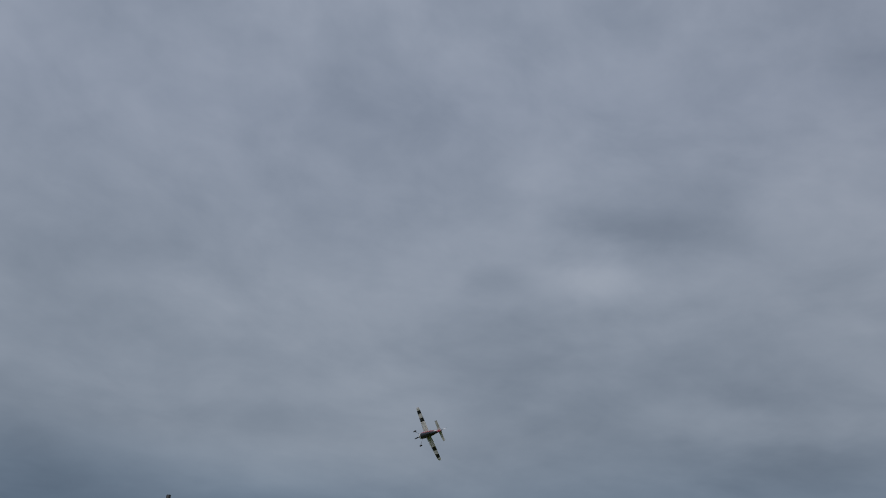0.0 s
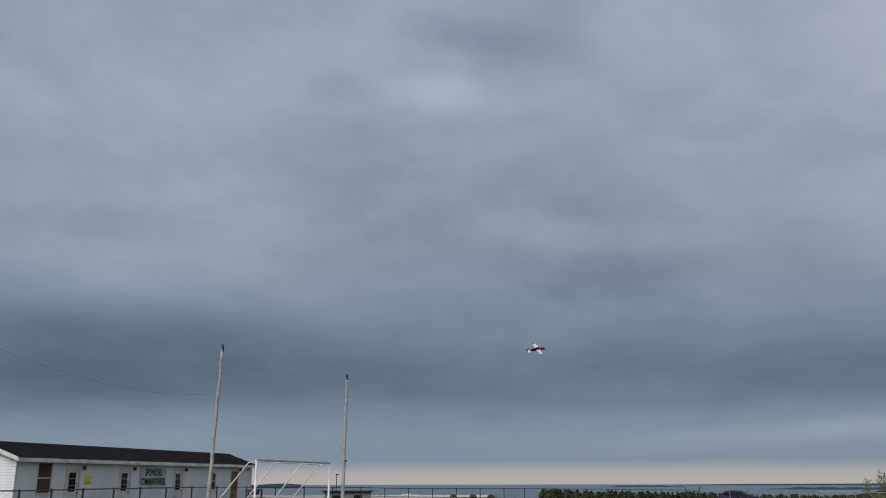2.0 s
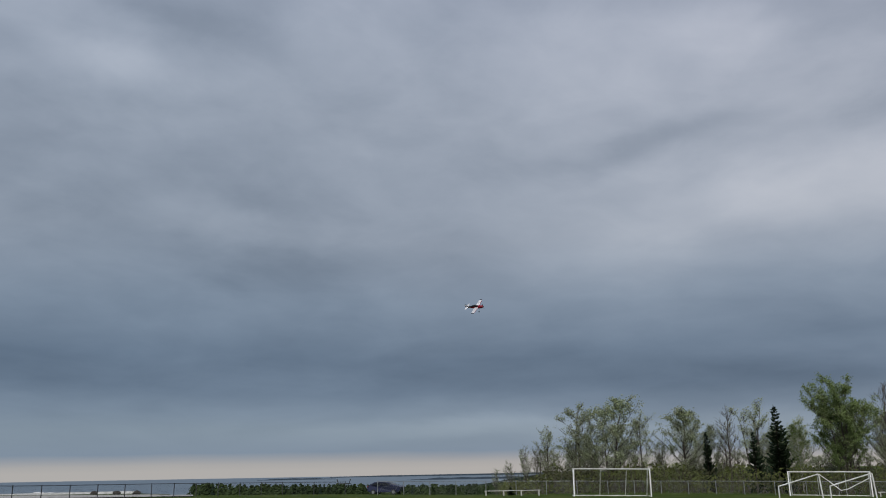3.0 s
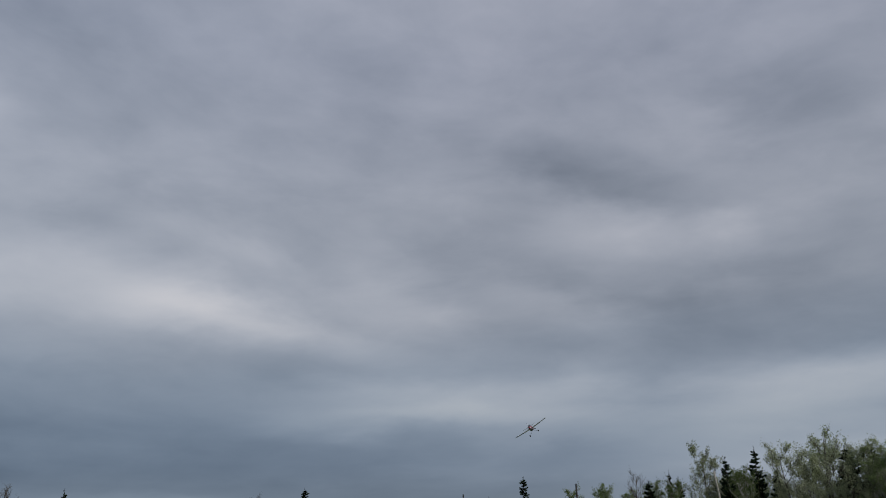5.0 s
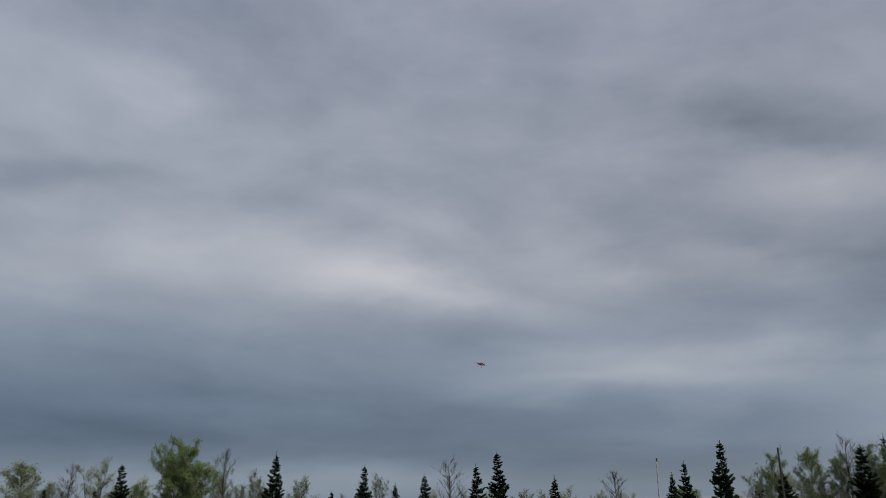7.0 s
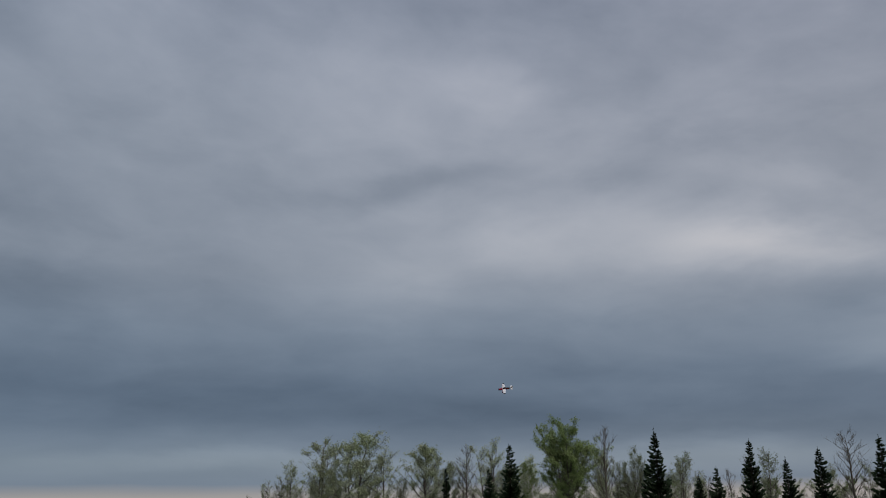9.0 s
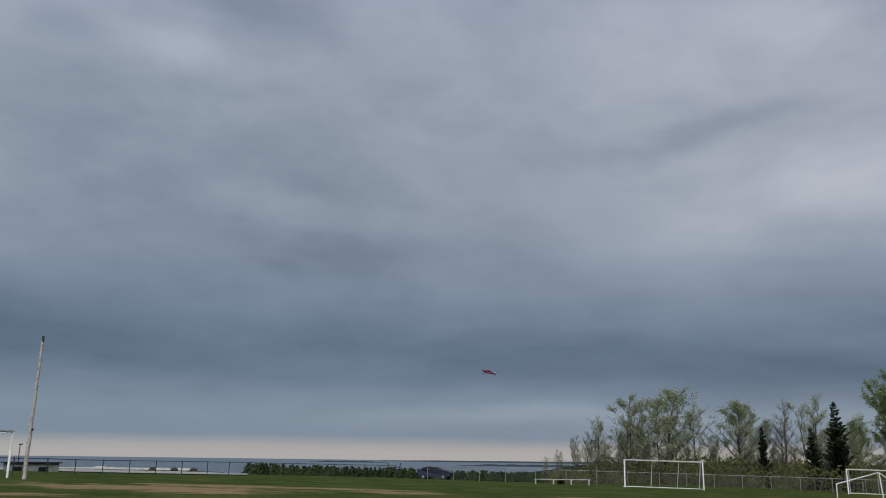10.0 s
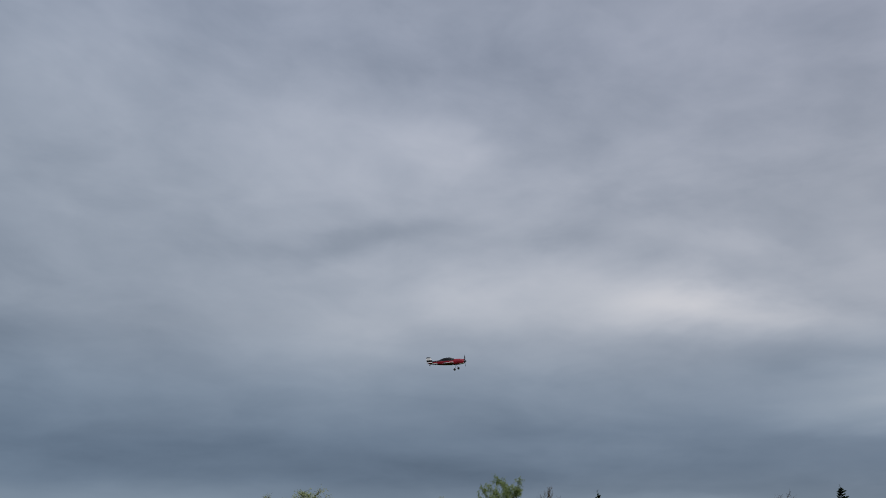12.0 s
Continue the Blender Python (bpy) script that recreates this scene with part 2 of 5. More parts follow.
LEAF_SPRING = material("pale_spring_leaf", (0.31, 0.35, 0.2), 0.6, vary=0.35, scale=1.2, second=(0.34, 0.36, 0.25), mix_scale=0.5, random_tone=0.2, translucent=0.4, gloss=0.04)
LEAF_GREEN = material("fresh_green_leaf", (0.15, 0.2, 0.075), 0.6, vary=0.35, scale=1.2, second=(0.19, 0.235, 0.1), mix_scale=0.5, random_tone=0.2, translucent=0.4, gloss=0.04)
LEAF_THICKET = material("dull_thicket_leaf", (0.13, 0.15, 0.05), 0.7, vary=0.4, scale=0.3, second=(0.06, 0.062, 0.034), mix_scale=0.15, translucent=0.3, gloss=0.04)
NEEDLE = material("dark_spruce_needle", (0.016, 0.026, 0.015), 0.75, vary=0.4, scale=1.5, second=(0.026, 0.04, 0.02), mix_scale=0.6, random_tone=0.25, gloss=0.04)
RED_FILM = material("glossy_red_film", (0.28, 0.013, 0.03), 0.3, vary=0.06)
WHITE_FILM = material("glossy_white_film", (0.9, 0.89, 0.92), 0.3, vary=0.03, translucent=0.2)
BLACK_FILM = material("glossy_black_film", (0.014, 0.014, 0.018), 0.3)
INSECT = material("dark_insect_shell", (0.02, 0.018, 0.016), 0.4)
INSECT_WING = material("smoky_insect_wing", (0.16, 0.16, 0.16), 0.3, translucent=0.5)
WOODS = material("distant_mixed_woods", (0.05, 0.072, 0.03), 0.9, vary=0.4, scale=0.05, second=(0.034, 0.05, 0.024), mix_scale=0.06, coords="Object", gloss=0.04)
WOODS_DARK = material("distant_conifer_woods", (0.02, 0.032, 0.022), 0.9, vary=0.4, scale=0.05, coords="Object", gloss=0.04)
# the blue haze of distance is mixed into these two base colours
MOUNTAIN = material("haze_tinted_mountain", (0.045, 0.075, 0.135), 1.0, vary=0.12, scale=0.004, second=(0.038, 0.06, 0.095), mix_scale=0.002, coords="Object", gloss=0.04)
FAR_LAND = material("haze_tinted_far_shore", (0.055, 0.075, 0.095), 1.0, vary=0.15, scale=0.004, coords="Object", gloss=0.04)
GRAVEL = material("pale_gravel", (0.42, 0.41, 0.39), 0.95, vary=0.15, scale=0.5, coords="Object", gloss=0.04)
SHED_WALL = material("grey_green_shed_wall", (0.2, 0.23, 0.22), 0.8, vary=0.12, scale=1)
HOUSE_WALL = material("white_house_wall", (0.72, 0.72, 0.72), 0.7, vary=0.08, scale=1)
BENCH_WOOD = material("pale_bench_plank", (0.55, 0.54, 0.5), 0.8, vary=0.15, scale=2)

SIDING = material("white_vinyl_siding", (0.85, 0.87, 0.9), 0.55, vary=0.05, scale=1.5, second=(0.75, 0.78, 0.83), mix_scale=0.8)
# the sports field: grass, worn strips of bare soil
FIELD = material("worn_field_grass", (0.036, 0.06, 0.01), 0.95, vary=0.6, scale=0.5, second=(0.07, 0.09, 0.02), mix_scale=0.3, bump=0.6, gloss=0.04)
n, l = FIELD.node_tree.nodes, FIELD.node_tree.links
co = n.new("ShaderNodeTexCoord").outputs["Object"]


def worn_patch(x, y, long, wide, turn):
    m = n.new("ShaderNodeMapping")
    m.vector_type = "TEXTURE"
    m.inputs["Location"].default_value = (x, y, 0)
    m.inputs["Rotation"].default_value = (0, 0, radians(turn))
    m.inputs["Scale"].default_value = (long, wide, 1e6)
    l.new(co, m.inputs[0])
    v = n.new("ShaderNodeVectorMath")
    v.operation = "LENGTH"
    l.new(m.outputs[0], v.inputs[0])
    f = n.new("ShaderNodeMapRange")
    f.inputs[1].default_value, f.inputs[2].default_value, f.inputs[3].default_value, f.inputs[4].default_value = 0.0, 1.0, 0.5, 0.0
    l.new(v.outputs["Value"], f.inputs[0])
    return f.outputs[0]


bare = None
for patch in ((-36.5, 24.5, 15, 8, 58), (-38.5, 30, 10, 5, 54), (-35.5, 34.5, 12, 3, 50), (-30.5, 35.5, 7, 4, 46), (-33, 24.5, 9, 5, 58), (-32, 15.5, 5, 2.5, 62), (-22, 44, 8, 2.5, 30)):
    w = worn_patch(*patch)
    if bare is None:
        bare = w
    else:
        mx = n.new("ShaderNodeMath")
        mx.operation = "MAXIMUM"
        l.new(bare, mx.inputs[0])
        l.new(w, mx.inputs[1])
        bare = mx.outputs[0]
streak = n.new("ShaderNodeTexNoise")
streak.inputs["Scale"].default_value, streak.inputs["Detail"].default_value = 1.1, 9
streak.inputs["Roughness"].default_value = 0.68
sm = n.new("ShaderNodeMapping")
sm.vector_type = "TEXTURE"
sm.inputs["Rotation"].default_value, sm.inputs["Scale"].default_value = (0, 0, radians(55)), (3.2, 1.0, 1)
l.new(co, sm.inputs[0])
l.new(sm.outputs[0], streak.inputs["Vector"])
add = n.new("ShaderNodeMath")
l.new(bare, add.inputs[0])
l.new(streak.outputs["Fac"], add.inputs[1])
cut = n.new("ShaderNodeMapRange")
cut.inputs[1].default_value, cut.inputs[2].default_value = 0.775, 0.86
l.new(add.outputs[0], cut.inputs[0])
soil = n.new("ShaderNodeMix")
soil.data_type = "RGBA"
soil.inputs["B"].default_value = (0.25, 0.18, 0.095, 1)
p = n["Principled BSDF"]
l.new(p.inputs["Base Color"].links[0].from_socket, soil.inputs["A"])
l.new(cut.outputs[0], soil.inputs["Factor"])
l.new(soil.outputs["Result"], p.inputs["Base Color"])

SEA = material("grey_blue_sea", (0.09, 0.13, 0.17), 0.35, vary=0.1, scale=0.01, second=(0.11, 0.15, 0.19), mix_scale=0.003)


# ---------------------------------------------------------------- mesh helpers
def mesh_of(name, bm, mats):
    me = bpy.data.meshes.new(name)
    bm.normal_update()
    bm.to_mesh(me)
    bm.free()
    for m in mats if isinstance(mats, (list, tuple)) else [mats]:
        me.materials.append(m)
    return me


def part(name, bm, mats, parent=None, label="", m=None, smooth=False):
    me = mesh_of(name, bm, mats)
    if smooth:
        me.polygons.foreach_set("use_smooth", [True] * len(me.polygons))
    ob = new(name, me)
    ob.parent = parent
    if m is not None:
        ob.matrix_basis = m
    return tagged(ob, label)


def thing(name, m, label, category, group="", kind=""):
    ob = new(name)
    ob.empty_display_size = 0.1
    ob.matrix_basis = m
    return tagged(ob, label, category, group, kind)


def box(bm, lo, hi, bevel=0.0, index=0):
    geo = bmesh.ops.create_cube(bm, size=1)
    vs = geo["verts"]
    for v in vs:
        v.co = Vector([(a + b) / 2 + c * (b - a) for a, b, c in zip(lo, hi, v.co)])
    fs = {f for v in vs for f in v.link_faces}
    for f in fs:
        f.material_index = index
    if bevel:
        bmesh.ops.bevel(bm, geom=list({e for v in vs for e in v.link_edges}), offset=bevel, segments=1, affect="EDGES")
    return vs


def tube(bm, points, radii, sides=6, index=0, cap=True):
    """A tapered tube along the points."""
    pts = [Vector(p) for p in points]
    if isinstance(radii, (int, float)):
        radii = [radii] * len(pts)
    rings = []
    for i, (p, r) in enumerate(zip(pts, radii)):
        d = (pts[min(i + 1, len(pts) - 1)] - pts[max(i - 1, 0)]).normalized()
        a = d.cross(Vector((0, 0, 1)) if abs(d.z) < 0.9 else Vector((1, 0, 0))).normalized()
        b = d.cross(a)
        rings.append([bm.verts.new(p + r * (math.cos(2 * math.pi * k / sides) * a + math.sin(2 * math.pi * k / sides) * b)) for k in range(sides)])
    for r0, r1 in zip(rings, rings[1:]):
        for k in range(sides):
            f = bm.faces.new((r0[k], r0[(k + 1) % sides], r1[(k + 1) % sides], r1[k]))
            f.material_index = index
    if cap:
        for ring in (rings[0], rings[-1]):
            bm.faces.new(ring).material_index = index
    return rings


def loft(bm, sections, index=0):
    """Skin over rings of equal count."""
    rings = [[bm.verts.new(p) for p in s] for s in sections]
    n = len(rings[0])
    made = []
    for r0, r1 in zip(rings, rings[1:]):
        for k in range(n):
            f = bm.faces.new((r0[k], r0[(k + 1) % n], r1[(k + 1) % n], r1[k]))
            f.material_index = index
            made.append(f)
    for ring in (rings[0], rings[-1]):
        bm.faces.new(ring).material_index = index
    return made


def tubes(paths, radius, sides=6):
    bm = bmesh.new()
    for p in paths:
        tube(bm, p, radius, sides)
    return bm


# ---------------------------------------------------------------- ground, sea and distance
def smooth(a, b, x):
    """0 at a, 1 at b, eased between."""
    k = min(max((x - a) / (b - a), 0), 1)
    return k * k * (3 - 2 * k)


def ground_z(x, y):
    """The field tilts gently to the north-east; past its edge the land falls to the shore."""
    r = math.hypot(x, y)
    az = math.degrees(math.atan2(-x, y))
    field = -0.01276 * x - 0.01748 * y
    k = min(1.0, 130 / max(r, 1))
    z = field * k
    seaward = smooth(20, 34, az) * (1 - smooth(112, 125, az))
    crest = 80 - 18 * smooth(40, 61, az) - 7 * smooth(61, 78, az)
    z -= seaward * (0.015 * max(0, min(r, 210) - crest) + 0.03 * smooth(53, 48, az) * max(0, min(r, 210) - 110) + 0.06 * max(0, min(r, 560) - 210))
    z -= 0.02 * smooth(84, 90, az) * max(0, min(r, 210) - 45)
    if r > 500:
        z -= (1 - seaward) * 0.004 * (min(r, 2500) - 500)
    return max(z, -26)


def at(az, d, lift=0.0):
    """A place on the ground, by bearing (degrees to the left of +y) and distance."""
    x, y = -math.sin(radians(az)) * d, math.cos(radians(az)) * d
    return Vector((x, y, ground_z(x, y) + lift))


def polar_sheet(radii, steps, z_of):
    bm = bmesh.new()
    rings = []
    for r in radii:
        rings.append([bm.verts.new((r * math.sin(2 * math.pi * k / steps), r * math.cos(2 * math.pi * k / steps),
                                    z_of(r * math.sin(2 * math.pi * k / steps), r * math.cos(2 * math.pi * k / steps)))) for k in range(steps)])
    mid = bm.verts.new((0, 0, z_of(0, 0)))
    for k in range(steps):
        bm.faces.new((mid, rings[0][(k + 1) % steps], rings[0][k]))
    for r0, r1 in zip(rings, rings[1:]):
        for k in range(steps):
            bm.faces.new((r0[k], r0[(k + 1) % steps], r1[(k + 1) % steps], r1[k]))
    bmesh.ops.recalc_face_normals(bm, faces=bm.faces)
    return bm


ground = part("ground", polar_sheet([2, 5, 10, 18, 28, 38, 48, 52, 56, 60, 64, 68, 72, 76, 80, 84, 88, 96, 106, 120, 140, 170, 210, 240, 300, 420, 560, 600, 850, 950, 1100, 1500, 2500, 4850], 180, ground_z), FIELD)
tagged(ground, "green sports field grass with worn bare soil strips", "ground", kind="structure")
SEA_Z = EYE[2] - 0.0045 * 4850
water = part("water", polar_sheet([700, 1000, 1500, 2200, 3200, 4850], 120, lambda x, y: SEA_Z), SEA)
tagged(water, "calm grey-blue sea reaching the horizon", "sea", kind="structure")


def ridge(name, az0, az1, d, profile, depth, mat, label, base=-26.0):
    """A long low landform with an uneven crest; profile gives its height over the eye's level by bearing."""
    bm = bmesh.new()
    steps = 160
    secs = []
    for i in range(steps + 1):
        az = az0 + (az1 - az0) * i / steps
        h = profile(az)
        row = []
        for dd, k in ((d - depth, 0.0), (d - depth * 0.45, 0.62), (d, 1.0), (d + depth * 0.5, 0.7), (d + depth, 0.0)):
            x, y = -math.sin(radians(az)) * dd, math.cos(radians(az)) * dd
            top = EYE[2] + h + noise.noise((x * 0.004, y * 0.004, 3)) * abs(h - base) * 0.05
            row.append(bm.verts.new((x, y, base + (top - base) * k)))
        secs.append(row)
    for a, b in zip(secs, secs[1:]):
        for k in range(4):
            bm.faces.new((a[k], a[k + 1], b[k + 1], b[k]))
    bmesh.ops.recalc_face_normals(bm, faces=bm.faces)
    ob = part(name, bm, mat, smooth=True)
    return tagged(ob, label, "landform", kind="structure")


def up_at(d, degrees):
    return d * math.tan(radians(degrees))


def mountain(az):
    e = 0.85 + 0.22 * math.exp(-((az - 90.6) / 1.6) ** 2) + 0.06 * math.sin(az * 1.3)
    e = e * (0.5 * smooth(88.5, 89.5, az) + 0.5 * smooth(87.4, 88.4, az)) + 0.03
    return up_at(4500, e)


# mountain and far shores carry their air haze as a painted blue tint
ridge("backdrop", 86.0, 125, 4500, mountain, 250, MOUNTAIN, "flat-topped mountain far inland, tinted blue for haze")
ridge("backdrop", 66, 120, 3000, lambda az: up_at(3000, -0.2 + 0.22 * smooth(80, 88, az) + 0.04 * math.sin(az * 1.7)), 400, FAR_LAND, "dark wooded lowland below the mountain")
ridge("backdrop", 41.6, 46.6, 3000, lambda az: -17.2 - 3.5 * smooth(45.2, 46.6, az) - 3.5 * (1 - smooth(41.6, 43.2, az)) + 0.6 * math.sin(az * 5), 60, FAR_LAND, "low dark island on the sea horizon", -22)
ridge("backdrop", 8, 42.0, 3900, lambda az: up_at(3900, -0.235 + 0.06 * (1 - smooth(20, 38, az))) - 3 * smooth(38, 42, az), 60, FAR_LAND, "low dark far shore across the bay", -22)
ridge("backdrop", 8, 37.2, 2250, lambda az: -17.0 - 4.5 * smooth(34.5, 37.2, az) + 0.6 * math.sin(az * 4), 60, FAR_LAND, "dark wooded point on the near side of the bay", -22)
ridge("backdrop", -70, 33, 700, lambda az: up_at(700, -0.25 - 0.6 * smooth(26, 33, az) + 0.1 * math.sin(az * 0.7)), 150, WOODS_DARK, "dark wooded rise behind the tree line", -30)


# ---------------------------------------------------------------- trees
def build_broadleaf(seed, leaves, width, leaf_size, upright=0.9, stems=1, limbs=26, taper=0.62):
    """Wood bmesh and crown bmesh of a tree 10 m high: stems, limbs sweeping up, branchlets, twigs, leaves in loose sprays."""
    rng = random.Random(seed)
    wood, crown = bmesh.new(), bmesh.new()
    twigs = []

    def spike(a, b, r):
        """A thin twig that runs out to a point."""
        d = (b - a).normalized()
        u = d.orthogonal().normalized() * r
        w = d.cross(u)
        ends = [wood.verts.new(a + q) for q in (u, -0.5 * u + 0.87 * w, -0.5 * u - 0.87 * w)]
        tip = wood.verts.new(b)
        for k in range(3):
            wood.faces.new((ends[k], ends[(k + 1) % 3], tip))

    def wander(p, way, length, steps, wild, rise):
        pts, q, way = [p.copy()], p.copy(), way.normalized()
        for _ in range(steps):
            way = (way + Vector((rng.uniform(-wild, wild), rng.uniform(-wild, wild), rng.uniform(-wild, wild) * 0.5 + rise))).normalized()
            q = q + way * length / steps
            pts.append(q.copy())
        return pts, way

    def along(pts, k):
        k = min(k, 0.999) * (len(pts) - 1)
        return pts[int(k)].lerp(pts[int(k) + 1], k - int(k))

    for stem in range(stems):
        turn = rng.uniform(0, 6.28) + stem * 6.28 / stems
        tall = 9.3 * (1 if stem == 0 else rng.uniform(0.72, 0.95))
        foot = Vector((math.cos(turn), math.sin(turn), 0)) * (0 if stems == 1 else rng.uniform(0.1, 0.35))
        lean = Vector((math.cos(turn), math.sin(turn), 0)) * (rng.uniform(0.1, 0.4) if stems == 1 else rng.uniform(0.5, 1.1))
        trunk = [foot + lean * (k / 8) ** 1.3 + Vector((rng.uniform(-0.08, 0.08), rng.uniform(-0.08, 0.08), tall * k / 8)) for k in range(9)]
        trunk[0] = foot + Vector((0, 0, -0.3))
        thick = 0.15 / stems ** 0.4
        tube(wood, trunk, [thick * (1 - k / 8.4) + 0.01 for k in range(9)], 6, cap=False)
        count = limbs // stems
        for i in range(count):
            h = 0.16 + 0.82 * (i + rng.random()) / count
            p = along(trunk, h)
            a = i * 2.4 + rng.uniform(-0.6, 0.6)
            reach = width * (0.24 + 0.86 * min(1, h / 0.34) ** 0.6 * (1 - h) ** taper) * rng.uniform(0.6, 1.2)
            pts, way = wander(p, Vector((math.cos(a), math.sin(a), rng.uniform(0.2, 0.6) + upright * 0.75)), reach * 1.25, 4, 0.22, 0.07)
            r0 = 0.05 * (1.12 - h) / stems ** 0.3 + 0.012
            tube(wood, pts, [r0, r0 * 0.75, r0 * 0.52, r0 * 0.32, r0 * 0.12], 4, cap=False)
            for _ in range(8):
                k = rng.uniform(0.2, 1.0)
                side = Vector((rng.uniform(-1, 1), rng.uniform(-1, 1), rng.uniform(-0.1, 0.8)))
                sub, end = wander(along(pts, k), way + side, reach * rng.uniform(0.25, 0.55), 2, 0.3, 0.1)
                tube(wood, sub, [0.016, 0.011, 0.004], 3, cap=False)
                twigs.append((sub[0], sub[2]))
                for _ in range(3):
                    g = along(sub, rng.uniform(0.2, 1.0))
                    e = g + (end + Vector((rng.uniform(-0.9, 0.9), rng.uniform(-0.9, 0.9), rng.uniform(-0.2, 0.9)))).normalized() * rng.uniform(0.3, 0.75)
                    spike(g, e, 0.009)
                    twigs.append((g, e))
    # leaves gather in sprays along the twigs, with bare ones between
    full = [t for t in twigs if noise.noise(t[1] * 0.55 + Vector((seed * 7, 0, 0))) > -0.42]
    done = 0
    while done < leaves:
        b, e = rng.choice(full)
        c = b.lerp(e, rng.uniform(0.35, 1.1)) + Vector([rng.gauss(0, 0.07) for _ in range(3)])
        for _ in range(rng.randint(3, 7)):
            p = c + Vector([rng.gauss(0, 0.085) for _ in range(3)])
            s = leaf_size * rng.uniform(0.6, 1.35)
            u = Vector([rng.gauss(0, 1) for _ in range(3)]).normalized()
            v = u.orthogonal().normalized()
            w = u.cross(v)
            crown.faces.new([crown.verts.new(p + s * q) for q in (u, v * 0.75 + w * 0.2, -0.7 * u - v * 0.35)])
            done += 1
    return wood, crown


def build_spruce(seed, width, ragged=0.3):
    """Trunk and needle boughs of a conifer 10 m high: uneven tiers, drooping, with upturned tips and gaps."""
    rng = random.Random(seed)
    wood, crown = bmesh.new(), bmesh.new()
    tube(wood, [(0, 0, -0.3), (0.03, 0, 4), (0, 0.03, 8), (0, 0, 10)], [0.16, 0.11, 0.05, 0.012], 6)
    z, lob = 1.0, rng.uniform(0, 6.28)
    while z < 9.75:
        k = 1 - z / 10
        tier = width * (k ** 0.8) * rng.uniform(1 - ragged, 1.12) + 0.12
        count = 5 + int(8 * k)
        turn = rng.uniform(0, 6.28)
        for i in range(count):
            if rng.random() < 0.12:
                continue
            a = turn + 2 * math.pi * i / count + rng.uniform(-0.35, 0.35)
            d = Vector((math.cos(a), math.sin(a), 0))
            n = Vector((-d.y, d.x, 0))
            L = tier * rng.uniform(0.6, 1.2) * (1 + 0.18 * math.cos(a - lob))
            droop = rng.uniform(0.1, 0.42) * L * (0.4 + k)
            z0 = z + rng.uniform(-0.1, 0.1)
            pts = [Vector((0, 0, z0)) + d * L * s + Vector((0, 0, -droop * math.sin(s * 2.3) + 0.22 * L * s ** 3)) for s in (0, 0.35, 0.7, 1.0)]
            tube(wood, pts, [0.025, 0.018, 0.012, 0.004], 3, cap=False)
            sprays = 5 + int(4.5 * L)
            for s in range(sprays):
                q = 0.15 + 0.85 * (s + rng.random()) / sprays
                j = min(int(q * 3), 2)
                c = pts[j].lerp(pts[j + 1], min(q * 3 - j, 1))
                wdt = (0.1 + 0.2 * math.sin(math.pi * (0.12 + 0.84 * q))) * (0.45 + L * 0.4) * rng.uniform(0.5, 1.3)
                tip = d * (0.16 + 0.1 * L) * rng.uniform(0.6, 1.3)
                for side in (1, -1):
                    hang = Vector((0, 0, -rng.uniform(0.05, 0.34) * (0.25 + 0.3 * L)))
                    out = n * side * wdt * rng.uniform(0.6, 1.25)
                    crown.faces.new([crown.verts.new(v) for v in (c - tip * 0.4, c + out * 0.6 + hang * 1.3, c + out + tip * 0.8 + hang * 0.6, c + tip)])
                hang = Vector((0, 0, -rng.uniform(0.1, 0.3) * (0.3 + 0.35 * L)))
                crown.faces.new([crown.verts.new(v) for v in (c - tip * 0.5, c + hang, c + tip * 0.9)])
        z += 0.2 + 0.16 * k * rng.uniform(0.6, 1.4)
    for _ in range(26):
        h = rng.uniform(9.0, 10.1)
        c = Vector((0, 0, h))
        crown.faces.new([crown.verts.new(c + Vector([rng.gauss(0, 0.05 + 0.09 * (10.1 - h)) for _ in range(2)] + [rng.gauss(0, 0.1)])) for _ in range(3)])
    return wood, crown


TREE_KINDS = {}


def tree_meshes(key, builder, args, bark, leaf):
    wood, crown = builder(*args)
    size = (10 if builder is build_spruce else 10.45) / max(v.co.z for v in list(wood.verts) + list(crown.verts))
    for v in list(wood.verts) + list(crown.verts):
        v.co *= size
    TREE_KINDS.setdefault(key, []).append((mesh_of(key + "_trunk", wood, bark), mesh_of(key + "_crown", crown, leaf)))


for seed, stems in ((1, 2), (2, 1), (3, 3), (31, 2)):
    tree_meshes("leaf", build_broadleaf, (seed, 13500, 2.9, 0.066, 0.8, stems, 36), BARK_GREY, LEAF_SPRING)
for seed, stems in ((4, 1), (5, 2), (6, 1)):
    tree_meshes("green", build_broadleaf, (seed, 12500, 2.6, 0.066, 0.8, stems, 34), BARK_PALE, LEAF_GREEN)
for seed, stems in ((7, 2), (8, 1), (32, 3)):
    tree_meshes("thin", build_broadleaf, (seed, 6500, 2.8, 0.06, 0.75, stems, 24), BARK_GREY, LEAF_SPRING)
for seed in (9, 10):
    tree_meshes("bare", build_broadleaf, (seed, 40, 2.5, 0.05, 0.85, 1, 34), BARK_GREY, LEAF_SPRING)
tree_meshes("big", build_broadleaf, (11, 42000, 3.0, 0.066, 0.9, 3, 66, 0.4), BARK_GREY, LEAF_GREEN)
for seed in (12, 13, 14, 33):
    tree_meshes("spruce", build_spruce, (seed, 2.6), BARK_DARK, NEEDLE)
for seed in (15, 16):
    tree_meshes("willow", build_broadleaf, (seed, 6500, 3.4, 0.06, 1.2, 4, 40), BARK_GREY, LEAF_SPRING)

